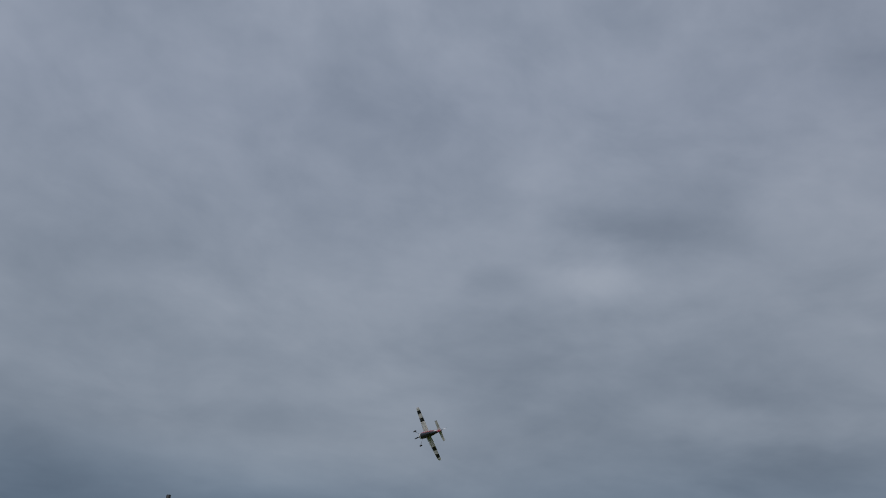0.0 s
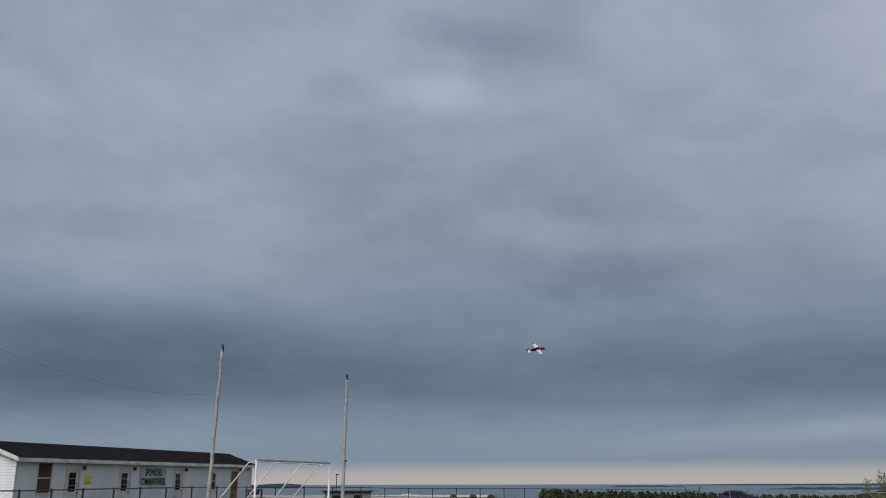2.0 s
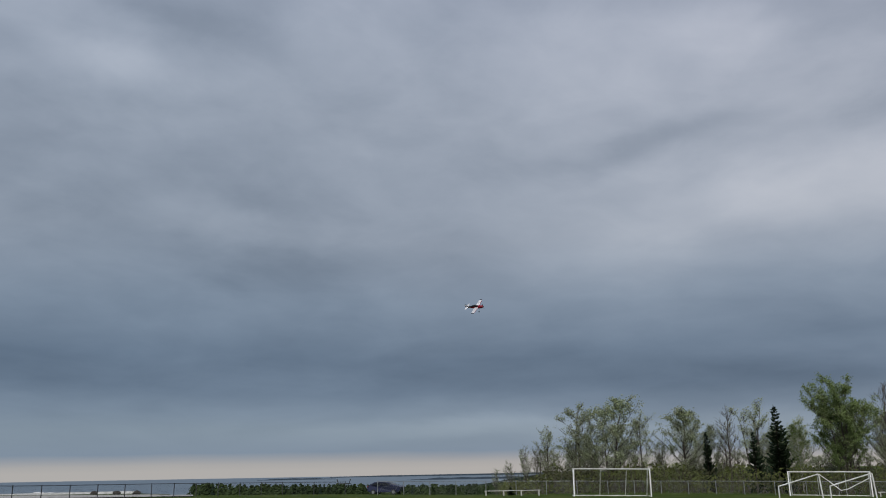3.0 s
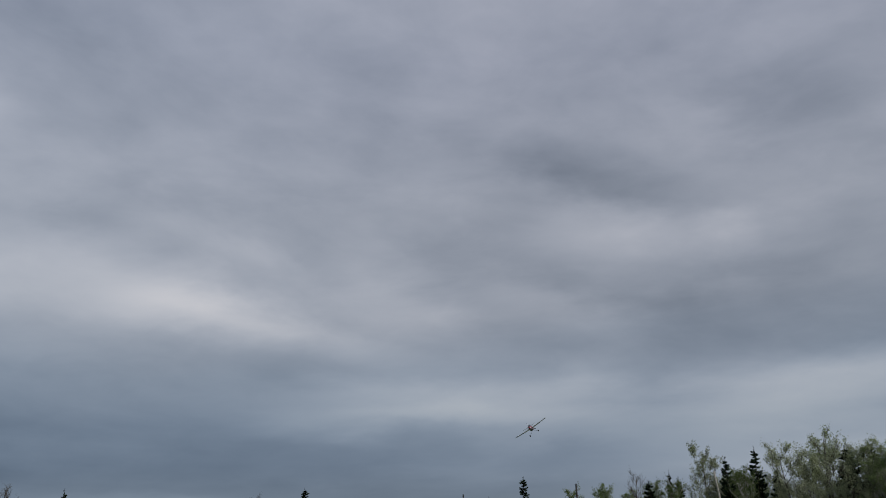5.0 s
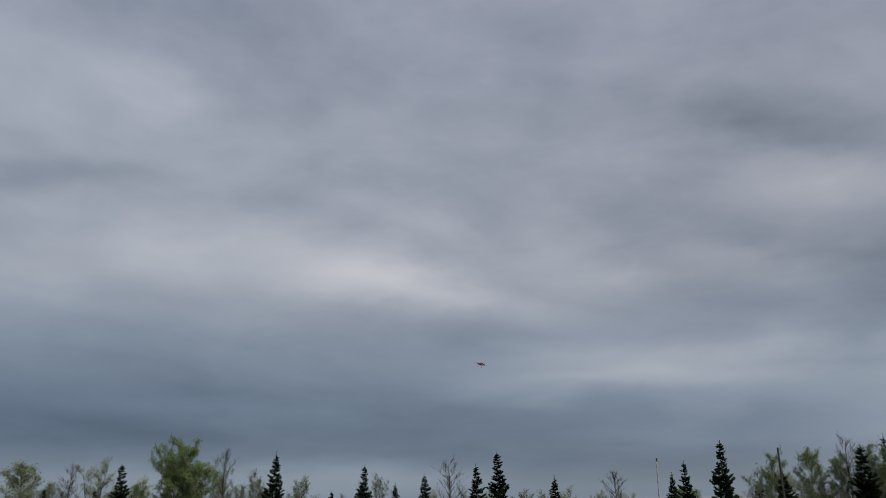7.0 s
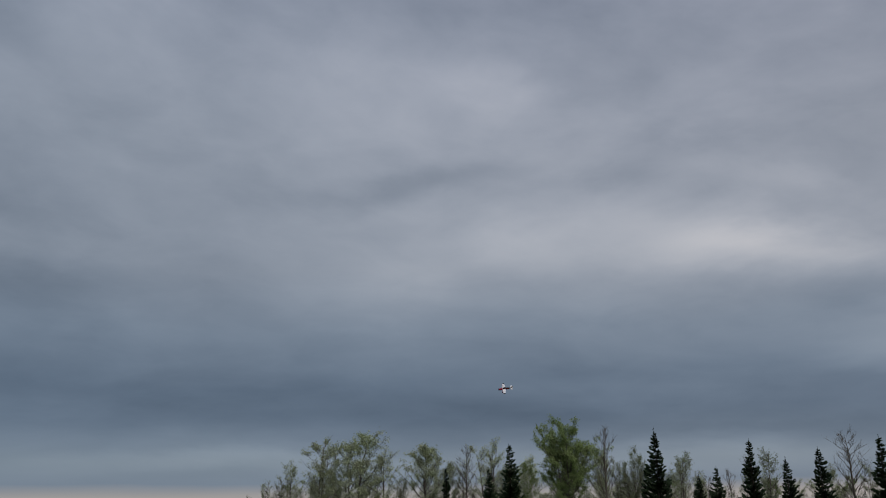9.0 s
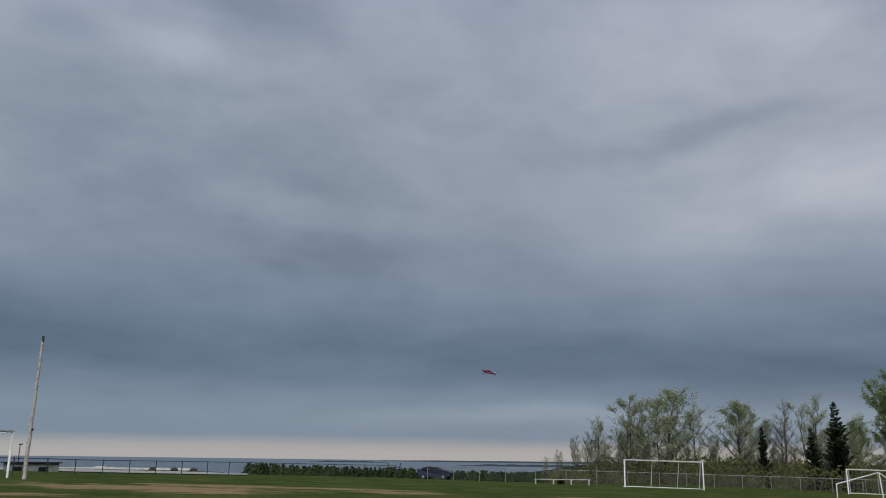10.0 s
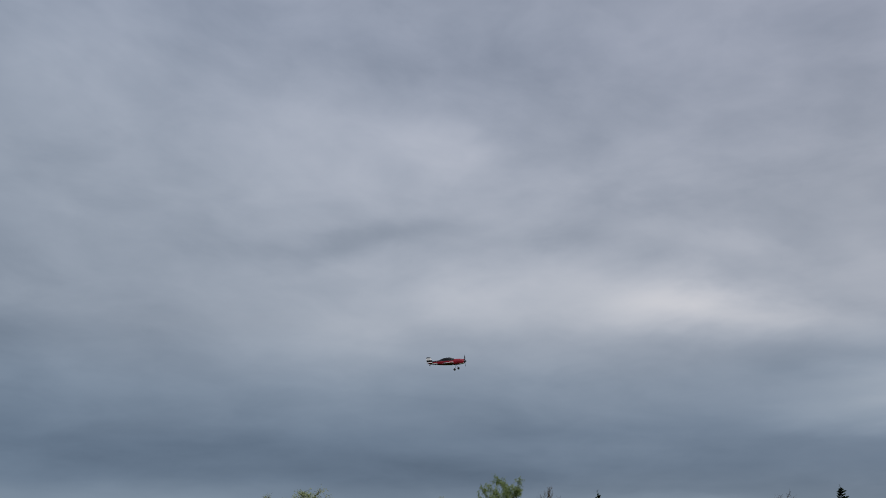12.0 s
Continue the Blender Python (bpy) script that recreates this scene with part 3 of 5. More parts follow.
LABELS = {
    "leaf": ("tree", "slender deciduous tree with sparse pale spring leaves", "tree"),
    "green": ("tree", "young birch with fresh green leaves and pale trunk", "tree"),
    "thin": ("tree", "thin deciduous tree with bare twigs and few leaves", "tree"),
    "bare": ("bare_tree", "leafless deciduous tree with fine grey twigs", "tree"),
    "big": ("tree", "tall full-crowned deciduous tree with olive green leaves", "tree"),
    "spruce": ("spruce_tree", "dark green spruce with drooping boughs", "spruce"),
    "willow": ("shrub", "upright willow shrub with bare stems and pale buds", "shrub"),
}
_made = {}


def plant(kind, az, top, d, squeeze=1.0):
    """A tree at a bearing and distance, whose top stands at that many degrees over the eye's level."""
    spot = at(az, d)
    height = EYE[2] + up_at(d, top) - spot.z
    variants = TREE_KINDS[kind]
    i = _made[kind] = _made.get(kind, -1) + 1
    wood, crown = variants[i % len(variants)]
    name, label, cat = LABELS[kind]
    s = height / 10.0
    t = thing(name, Matrix.Translation(spot) @ pose(0, 0, 0, 0, 0, (i * 77 + az * 13) % 360), label, cat, "trees round the field")
    t.scale = (s * squeeze, s * squeeze, s)
    for nm, me in (("trunk", wood), ("crown", crown)):
        o = new(nm, me)
        o.parent = t
    return t


# the row along the far touchline: kind, bearing, top, distance, spread
NORTH_ROW = [
    ("willow", 31.2, 0.1, 118, 0.9), ("willow", 30.3, 0.6, 117, 0.9), ("willow", 29.2, 1.45, 116, 0.8), ("willow", 28.4, 1.8, 115, 0.8),
    ("willow", 27.3, 1.1, 114, 1.0), ("thin", 26.0, 4.2, 116, 1.35), ("leaf", 23.9, 4.5, 114, 1.5), ("thin", 21.8, 3.4, 113, 1.15),
    ("leaf", 19.1, 3.7, 115, 1.45), ("spruce", 17.7, 2.27, 112, 0.55), ("bare", 16.4, 3.7, 114, 0.9), ("thin", 14.9, 3.9, 116, 1.2),
    ("spruce", 14.9, 2.2, 110, 0.75), ("spruce", 13.5, 3.7, 112, 0.8), ("green", 12.3, 2.5, 110, 0.8), ("big", 9.85, 5.2, 113, 1.12),
    ("bare", 7.4, 4.6, 112, 0.75),
]
NORTH_EAST_ROW = [
    ("leaf", 5.7, 3.26, 113, 0.9), ("spruce", 4.1, 4.5, 110, 0.75), ("thin", 2.9, 2.9, 114, 1.0), ("spruce", 1.6, 1.5, 112, 0.8),
    ("spruce", 0.5, 2.0, 110, 0.8), ("spruce", -1.6, 3.6, 108, 0.7), ("thin", -2.5, 2.9, 111, 0.9), ("spruce", -3.6, 2.5, 108, 0.7),
    ("spruce", -5.5, 3.0, 106, 0.75), ("bare", -7.2, 4.0, 108, 1.1), ("spruce", -8.9, 3.55, 106, 0.8), ("spruce", -10.3, 4.35, 106, 0.75),
    ("spruce", -14.0, 2.77, 105, 0.8), ("bare", -17.9, 2.85, 104, 1.2), ("spruce", -21.4, 2.76, 103, 0.6), ("spruce", -22.2, 3.46, 102, 0.7),
    ("spruce", -24.5, 4.63, 100, 0.75), ("thin", -12.0, 1.6, 112, 1.2),
]
EAST_WOOD = [
    ("green", -26.9, 3.9, 100, 0.9), ("green", -29.6, 3.75, 98, 0.9), ("bare", -31.7, 4.7, 97, 0.8), ("green", -32.9, 3.9, 96, 1.0),
    ("spruce", -33.8, 4.64, 98, 0.5), ("leaf", -36.4, 6.0, 96, 0.9), ("spruce", -37.3, 5.2, 94, 0.6), ("spruce", -39.1, 5.7, 95, 0.75),
    ("leaf", -41.2, 5.74, 94, 0.9), ("thin", -42.8, 6.6, 94, 0.9), ("leaf", -45.4, 5.6, 93, 0.9), ("spruce", -47.1, 4.7, 90, 0.7),
    ("leaf", -47.9, 6.06, 92, 0.9), ("thin", -49.7, 7.3, 90, 0.9), ("leaf", -50.8, 7.2, 91, 0.9), ("leaf", -51.4, 7.8, 88, 0.9),
    ("green", -34.5, 4.2, 93, 0.9), ("green", -38.2, 4.4, 92, 0.9),
]
for kind, az, top, d, sq in NORTH_ROW + NORTH_EAST_ROW + EAST_WOOD:
    plant(kind, az, top, d, sq)
# the fill of the same wood, deeper in and lower
rng = random.Random(21)
for i in range(44):
    az = -26 - i * 0.75 + rng.uniform(-0.5, 0.5)
    plant(rng.choice(["leaf", "green", "spruce", "thin", "spruce"]), az, 2.3 + min(3.2, (-az - 24) * 0.13) + rng.uniform(-0.8, 0.6), rng.uniform(92, 108), rng.uniform(0.8, 1.1))
for i in range(54):
    az = 28 - i * 1.0 + rng.uniform(-0.6, 0.6)
    plant(rng.choice(["thin", "leaf", "thin", "thin", "green", "thin", "spruce"]), az, rng.uniform(0.5, 2.0), rng.uniform(116, 132), rng.uniform(0.9, 1.3))


for i in range(22):
    az = 27.5 - i * 1.4 + rng.uniform(-0.4, 0.4)
    plant(rng.choice(["thin", "leaf", "thin", "bare"]), az, rng.uniform(1.4, 3.3), rng.uniform(115, 122), rng.uniform(0.8, 1.05))


def far_woods():
    """Crowns of the wood below the field, down towards the shore."""
    rng = random.Random(5)
    for name, count, conifer, mat, label in (("woods", 1500, False, WOODS, "band of fresh green deciduous woods below the field"),
                                             ("conifer_woods", 150, True, WOODS_DARK, "dark spruces scattered through the lower woods")):
        bm = bmesh.new()
        for _ in range(count):
            az = rng.uniform(31, 50.5)
            d = rng.uniform(130, 230)
            p = at(az, d)
            top = EYE[2] + up_at(d, -1.05 - 0.22 * smooth(46, 51, az) - 0.12 * (1 - smooth(31, 36, az)) + rng.uniform(-0.22, 0.06) + (0.24 if conifer else 0))
            h = max(top - p.z, 2.0)
            if conifer:
                secs = []
                for k in range(7):
                    r = (1 - k / 6) * min(h * 0.17, 1.3) * (1.15 if k % 2 else 0.75) + 0.05
                    secs.append([p + Vector((r * math.cos(a) * rng.uniform(0.7, 1.2), r * math.sin(a) * rng.uniform(0.7, 1.2), h * (0.1 + 0.9 * k / 6))) for a in (0, 1.05, 2.1, 3.14, 4.2, 5.25)])
                loft(bm, secs)
            else:
                for _ in range(52):
                    k = rng.uniform(0.1, 1.0)
                    c = p + Vector((rng.gauss(0, h * 0.3 * (1.1 - k)), rng.gauss(0, h * 0.3 * (1.1 - k)), h * k))
                    u = Vector([rng.gauss(0, 1) for _ in range(3)]).normalized() * rng.uniform(0.08, 0.2)
                    v = u.orthogonal().normalized() * rng.uniform(0.1, 0.26)
                    bm.faces.new([bm.verts.new(c + q) for q in (u, v, -u, -v)])
        tagged(part(name, bm, mat), label, "woods", kind="stuff")


far_woods()


def undergrowth():
    """The thicket of stems and young leaves under the trees."""
    rng = random.Random(8)
    for name, count, mat, label in (("undergrowth_stems", 3600, BARK_GREY, "dense grey thicket of bare stems under the trees"),
                                    ("undergrowth_leaves", 42000, LEAF_THICKET, "dull green young leaves of the thicket")):
        verts, faces = [], []
        for _ in range(count):
            az = rng.uniform(-56, 31)
            d = rng.uniform(102, 124) - (8 if az < -25 else 0)
            p = at(az, d)
            tall = (3.8 + 2.2 * smooth(-24, -32, az)) * (0.55 + 0.45 * noise.noise((az * 0.6, d * 0.1, 0))) * smooth(33, 26, az) + 0.8
            i = len(verts)
            if "stems" in name:
                h, w = tall * rng.uniform(0.5, 1.25), rng.uniform(0.012, 0.035)
                lean = Vector((rng.gauss(0, 0.25), rng.gauss(0, 0.25), 0)) * h * 0.5
                side = Vector((math.cos(radians(az)), math.sin(radians(az)), 0)) * w
                verts += [p - side, p + side, p + lean + side * 0.3 + Vector((0, 0, h)), p + lean - side * 0.3 + Vector((0, 0, h))]
            else:
                c = p + Vector((0, 0, tall * rng.random() ** 0.8))
                u = Vector([rng.gauss(0, 1) for _ in range(3)]).normalized()
                v = u.orthogonal().normalized() * rng.uniform(0.06, 0.14)
                u = u * rng.uniform(0.1, 0.24)
                verts += [c + u, c + v, c - u, c - v]
            faces.append((i, i + 1, i + 2, i + 3))
        me = bpy.data.meshes.new(name)
        me.from_pydata(verts, [], faces)
        me.materials.append(mat)
        tagged(new(name, me), label, "undergrowth", kind="stuff")


undergrowth()


# ---------------------------------------------------------------- poles and wires
def wooden_pole(name, az, d, top_degrees, lean=0.0, label="", r=0.15, mat=WOOD_POLE, box_at=None, cap=True, box_side=0.8):
    spot = at(az, d)
    h = EYE[2] + up_at(d, top_degrees) - spot.z
    t = thing(name, Matrix.Translation(spot) @ pose(0, 0, 0, 0, 0, az), label, "pole", "wooden poles round the field")
    bm = bmesh.new()
    n = 12
    tube(bm, [(lean * (k / n) ** 1.3 + 0.015 * math.sin(k * 2.1), 0, -0.4 + (h + 0.4) * k / n) for k in range(n + 1)], [r * (1 - 0.4 * k / n) for k in range(n + 1)], 10)
    part("shaft", bm, mat, t, smooth=True)
    if cap:
        bm = bmesh.new()
        tube(bm, [(lean, 0, h - 0.3), (lean, 0, h + 0.06)], [r * 0.64, r * 0.66], 10)
        part("cap", bm, DARK_STEEL, t, "dark metal cap")
    rng = random.Random(int(az * 10))
    for k in range(16):
        z = h * (0.25 + 0.7 * k / 16)
        bm = bmesh.new()
        x = lean * (z / h) ** 1.3
        s = 1 if k % 2 else -1
        tube(bm, [(x + s * r * 0.5, -0.02, z), (x + s * (r * (1 - 0.4 * z / h) + 0.02), -0.05, z)], 0.011, 4)
        part("step_peg", bm, DARK_STEEL, t)
    if box_at is not None:
        bm = bmesh.new()
        x = lean * (box_at / h) ** 1.3
        tube(bm, [(x + r * box_side, -r * 0.6, box_at), (x + r * box_side, -r - 0.1, box_at)], 0.075, 10)
        part("junction_box", bm, DARK_STEEL, t, "round black junction box")
    return t, spot, h


p1, s1, h1 = wooden_pole("light_pole", 85.4, 31, 10.5, -0.06, "tall weathered wooden pole with dark cap beside clubhouse", 0.115, box_at=3.32, box_side=-0.4)
p2, s2, h2 = wooden_pole("light_pole", 71.9, 40, 8.54, 0.19, "tall weathered wooden pole with step pegs and cap", 0.1)
p3, s3, h3 = wooden_pole("light_pole", 63.47, 52, 6.8, 0.07, "tall pale wooden pole near the goal", 0.115, box_at=2.6)
wooden_pole("light_pole", -20.5, 96, 3.57, 0.1, "slim grey wooden pole at the wood's edge", 0.13)
wooden_pole("light_pole", -27.9, 92, 3.95, 0.0, "dark weathered wooden pole at the wood's edge", 0.16, mat=DARK_WOOD)
wooden_pole("light_pole", -37.0, 90, 4.3, -0.7, "pale leaning pole among the birches", 0.15, cap=False, mat=BARK_PALE)


def cable(points, sag, name, label, radius=0.012):
    bm = bmesh.new()
    for a, b in zip(points, points[1:]):
        a, b = Vector(a), Vector(b)
        tube(bm, [a.lerp(b, k / 14) - Vector((0, 0, sag * 4 * (k / 14) * (1 - k / 14))) for k in range(15)], radius, 4)
    return tagged(part(name, bm, WIRE), label, "cable")


cable([p1.matrix_basis @ Vector((0.16, -0.05, h1 - 1.5)), s2 + Vector((0, 0, h2 - 2.2))], 0.5, "overhead_wire", "thin slack wire strung between two wooden poles", 0.003)
bm = tubes([[(-0.05, 0, h1 - 1.5), (0.16, -0.05, h1 - 1.55)], [(0.14, -0.05, h1 - 1.62), (0.14, -0.05, h1 - 1.46)]], 0.022)
part("bracket", bm, DARK_STEEL, p1, "small steel wire bracket")


def utility_pole(az, d, top, lamp_arm, label, arm=1.0):
    """Dark pole with a crossarm, insulators and, on one, a street light arm."""
    spot = at(az, d)
    h = EYE[2] + up_at(d, top) - spot.z
    t = thing("utility_pole", Matrix.Translation(spot) @ pose(0, 0, 0, 0, 0, az), label, "utility pole", "utility poles")
    bm = bmesh.new()
    tube(bm, [(-0.25, 0, -0.4), (0, 0, h)], [0.19, 0.12], 10)
    part("shaft", bm, DARK_WOOD, t, smooth=True)
    bm = bmesh.new()
    box(bm, (-1.25 * arm, -0.17, h - 0.45), (1.25 * arm, -0.05, h - 0.3), 0.01)
    part("crossarm", bm, DARK_WOOD, t)
    for x in (-1.15 * arm, -0.6 * arm, 0.0, 0.6 * arm, 1.15 * arm):
        bm = bmesh.new()
        z = h - 0.3 if x else h
        tube(bm, [(x, -0.1, z), (x, -0.1, z + 0.06), (x, -0.1, z + 0.12), (x, -0.1, z + 0.2)], [0.03, 0.06, 0.06, 0.035], 8)
        part("insulator", bm, DARK_STEEL, t)
    for s in (-1, 1):
        bm = bmesh.new()
        tube(bm, [(s * 0.6 * arm, -0.11, h - 0.4), (0, -0.13, h - 0.95)], 0.03, 4)
        part("brace", bm, DARK_STEEL, t)
    if lamp_arm:
        bm = bmesh.new()
        tube(bm, [(-0.1, 0, h - 2.15), (-1.1, 0, h - 1.6), (-2.0, 0, h - 1.05), (-2.4, 0, h - 0.95)], [0.05, 0.045, 0.04, 0.035], 6)
        lamp = part("lamp_arm", bm, DARK_STEEL, t)
        bm = bmesh.new()
        tube(bm, [(-2.35, 0, h - 0.96), (-2.55, 0, h - 0.93), (-2.95, 0, h - 0.95), (-3.1, 0, h - 1.0)], [0.05, 0.12, 0.13, 0.05], 8)
        part("lamp_head", bm, GALVANISED, lamp, "flat grey street light head")
    for x in (-0.75 * arm, 0.25 * arm, 1.15 * arm):
        bm = bmesh.new()
        tube(bm, [(x, -0.12, h - 0.4), (x - 0.02, -0.12, h - 3.2)], 0.012, 4)
        part("drop_wire", bm, WIRE, t)
    m = t.matrix_basis
    for x, z in ((-1.15 * arm, h - 0.1), (0.0, h + 0.2), (1.15 * arm, h - 0.1), (-0.1, h - 1.9), (0, h - 4.3), (0.1, h - 4.8)):
        a = m @ Vector((x, -0.1, z))
        cable([a, a + Vector((-30 * math.cos(radians(25)), -34, 0.6))], 0.7, "power_line", "black power line running from the utility pole", 0.009)


utility_pole(99.2, 68, 4.0, True, "dark utility pole with crossarm, insulators and street light")
utility_pole(104.8, 62, 5.2, False, "dark utility pole with crossarm and insulators", 0.5)


# ---------------------------------------------------------------- clubhouse
def wall_grid(length, height, thick, holes):
    """A wall along +x with its outer face at y = 0, and openings (x0, x1, z0, z1) right through it."""
    xs = sorted({0, length, *[h[0] for h in holes], *[h[1] for h in holes]})
    zs = sorted({0, height, *[h[2] for h in holes], *[h[3] for h in holes]})
    bm = bmesh.new()

    def solid(i, k):
        if not (0 <= i < len(xs) - 1 and 0 <= k < len(zs) - 1):
            return False
        cx, cz = (xs[i] + xs[i + 1]) / 2, (zs[k] + zs[k + 1]) / 2
        return not any(a < cx < b and c < cz < d for a, b, c, d in holes)

    for i in range(len(xs) - 1):
        for k in range(len(zs) - 1):
            if not solid(i, k):
                continue
            x0, x1, z0, z1 = xs[i], xs[i + 1], zs[k], zs[k + 1]
            quads = [[(x0, 0, z0), (x1, 0, z0), (x1, 0, z1), (x0, 0, z1)], [(x0, thick, z0), (x0, thick, z1), (x1, thick, z1), (x1, thick, z0)]]
            if not solid(i - 1, k):
                quads.append([(x0, 0, z0), (x0, 0, z1), (x0, thick, z1), (x0, thick, z0)])
            if not solid(i + 1, k):
                quads.append([(x1, 0, z0), (x1, thick, z0), (x1, thick, z1), (x1, 0, z1)])
            if not solid(i, k - 1):
                quads.append([(x0, 0, z0), (x0, thick, z0), (x1, thick, z0), (x1, 0, z0)])
            if not solid(i, k + 1):
                quads.append([(x0, 0, z1), (x1, 0, z1), (x1, thick, z1), (x0, thick, z1)])
            for q in quads:
                bm.faces.new([bm.verts.new(v) for v in q])
    bmesh.ops.remove_doubles(bm, verts=bm.verts, dist=1e-5)
    return bm


def add_window(house, m, w, h, fill=GLASS, label=""):
    """A sash window in an opening whose lower left corner is the origin of m."""
    bm = bmesh.new()
    for lo, hi in (((-0.07, -0.03, -0.07), (0, 0.06, h + 0.07)), ((w, -0.03, -0.07), (w + 0.07, 0.06, h + 0.07)),
                   ((0, -0.03, h), (w, 0.06, h + 0.07)), ((0, -0.05, -0.09), (w, 0.06, 0)), ((0, 0.0, h * 0.5 - 0.025), (w, 0.05, h * 0.5 + 0.025))):
        box(bm, lo, hi)
    frame_ = part("window_frame", bm, TRIM_WHITE, house, label, m)
    for z0, z1 in ((0, h * 0.5 - 0.025), (h * 0.5 + 0.025, h)):
        bm = bmesh.new()
        box(bm, (0.0, 0.03, z0), (w, 0.045, z1))
        part("pane", bm, fill, frame_)


def add_door(house, m, w, h, slab, glazed=True, label=""):
    bm = bmesh.new()
    for lo, hi in (((-0.08, -0.03, 0), (0, 0.06, h + 0.08)), ((w, -0.03, 0), (w + 0.08, 0.06, h + 0.08)), ((0, -0.03, h), (w, 0.06, h + 0.08))):
        box(bm, lo, hi)
    frame_ = part("door_frame", bm, TRIM_WHITE, house, "", m)
    bm = bmesh.new()
    box(bm, (0, 0.02, 0), (w, 0.06, h), 0.004)
    part("door", bm, slab, frame_, label)
    if glazed:
        for i in range(2):
            for k in range(3):
                bm = bmesh.new()
                x0, z0 = w * 0.24 + i * w * 0.27, h * 0.5 + k * h * 0.145
                box(bm, (x0, 0.008, z0), (x0 + w * 0.25, 0.022, z0 + h * 0.135))
                part("pane", bm, GLASS, frame_)
    bm = bmesh.new()
    tube(bm, [(w * 0.9, 0.03, h * 0.47), (w * 0.9, -0.04, h * 0.47)], [0.02, 0.03], 8)
    part("door_handle", bm, DARK_STEEL, frame_)
    bm = bmesh.new()
    box(bm, (w + 0.16, -0.16, h - 0.02), (w + 0.3, 0, h + 0.16), 0.03)
    part("porch_light", bm, DARK_STEEL, frame_, "small black wall lantern")


def lettering(body, size, m, parent, mat):
    c = bpy.data.curves.new("lettering", "FONT")
    c.body, c.size, c.align_x, c.align_y, c.extrude = body, size, "CENTER", "CENTER", 0.004
    c.offset = 0.012
    ob = bpy.data.objects.new("lettering", c)
    scene.collection.objects.link(ob)
    bpy.context.view_layer.update()
    me = bpy.data.meshes.new_from_object(ob.evaluated_get(bpy.context.evaluated_depsgraph_get()))
    bpy.data.objects.remove(ob)
    me.materials.clear()
    me.materials.append(mat)
    o = new("lettering", me)
    o.parent, o.matrix_basis = parent, m
    return o


def clapboards(house, length, height, holes, m):
    """Lapped boards on the outer face of a wall, one piece a course between the openings."""
    course, made = 0.125, {}
    for k in range(int(height / course)):
        z0 = k * course
        cuts = sorted((a - 0.09, b + 0.09) for a, b, c, d in holes if c - 0.1 < z0 + course and d + 0.09 > z0)
        x = 0.0
        for a, b in cuts + [(length, length)]:
            if a - x > 0.05:
                size = round(a - x, 3)
                if size not in made:
                    bm = bmesh.new()
                    vs = [bm.verts.new((q, y, z)) for q in (0, size) for y, z in ((-0.003, 0), (-0.024, 0), (-0.005, course - 0.006), (-0.003, course - 0.006))]
                    for q in ((0, 1, 2, 3), (7, 6, 5, 4), (0, 4, 5, 1), (1, 5, 6, 2), (2, 6, 7, 3), (3, 7, 4, 0)):
                        bm.faces.new([vs[i] for i in q])
                    bmesh.ops.recalc_face_normals(bm, faces=bm.faces)
                    made[size] = mesh_of("clapboard", bm, SIDING)
                ob = new("clapboard", made[size])
                ob.parent, ob.matrix_basis = house, m @ pose(x, 0, z0)
            x = b


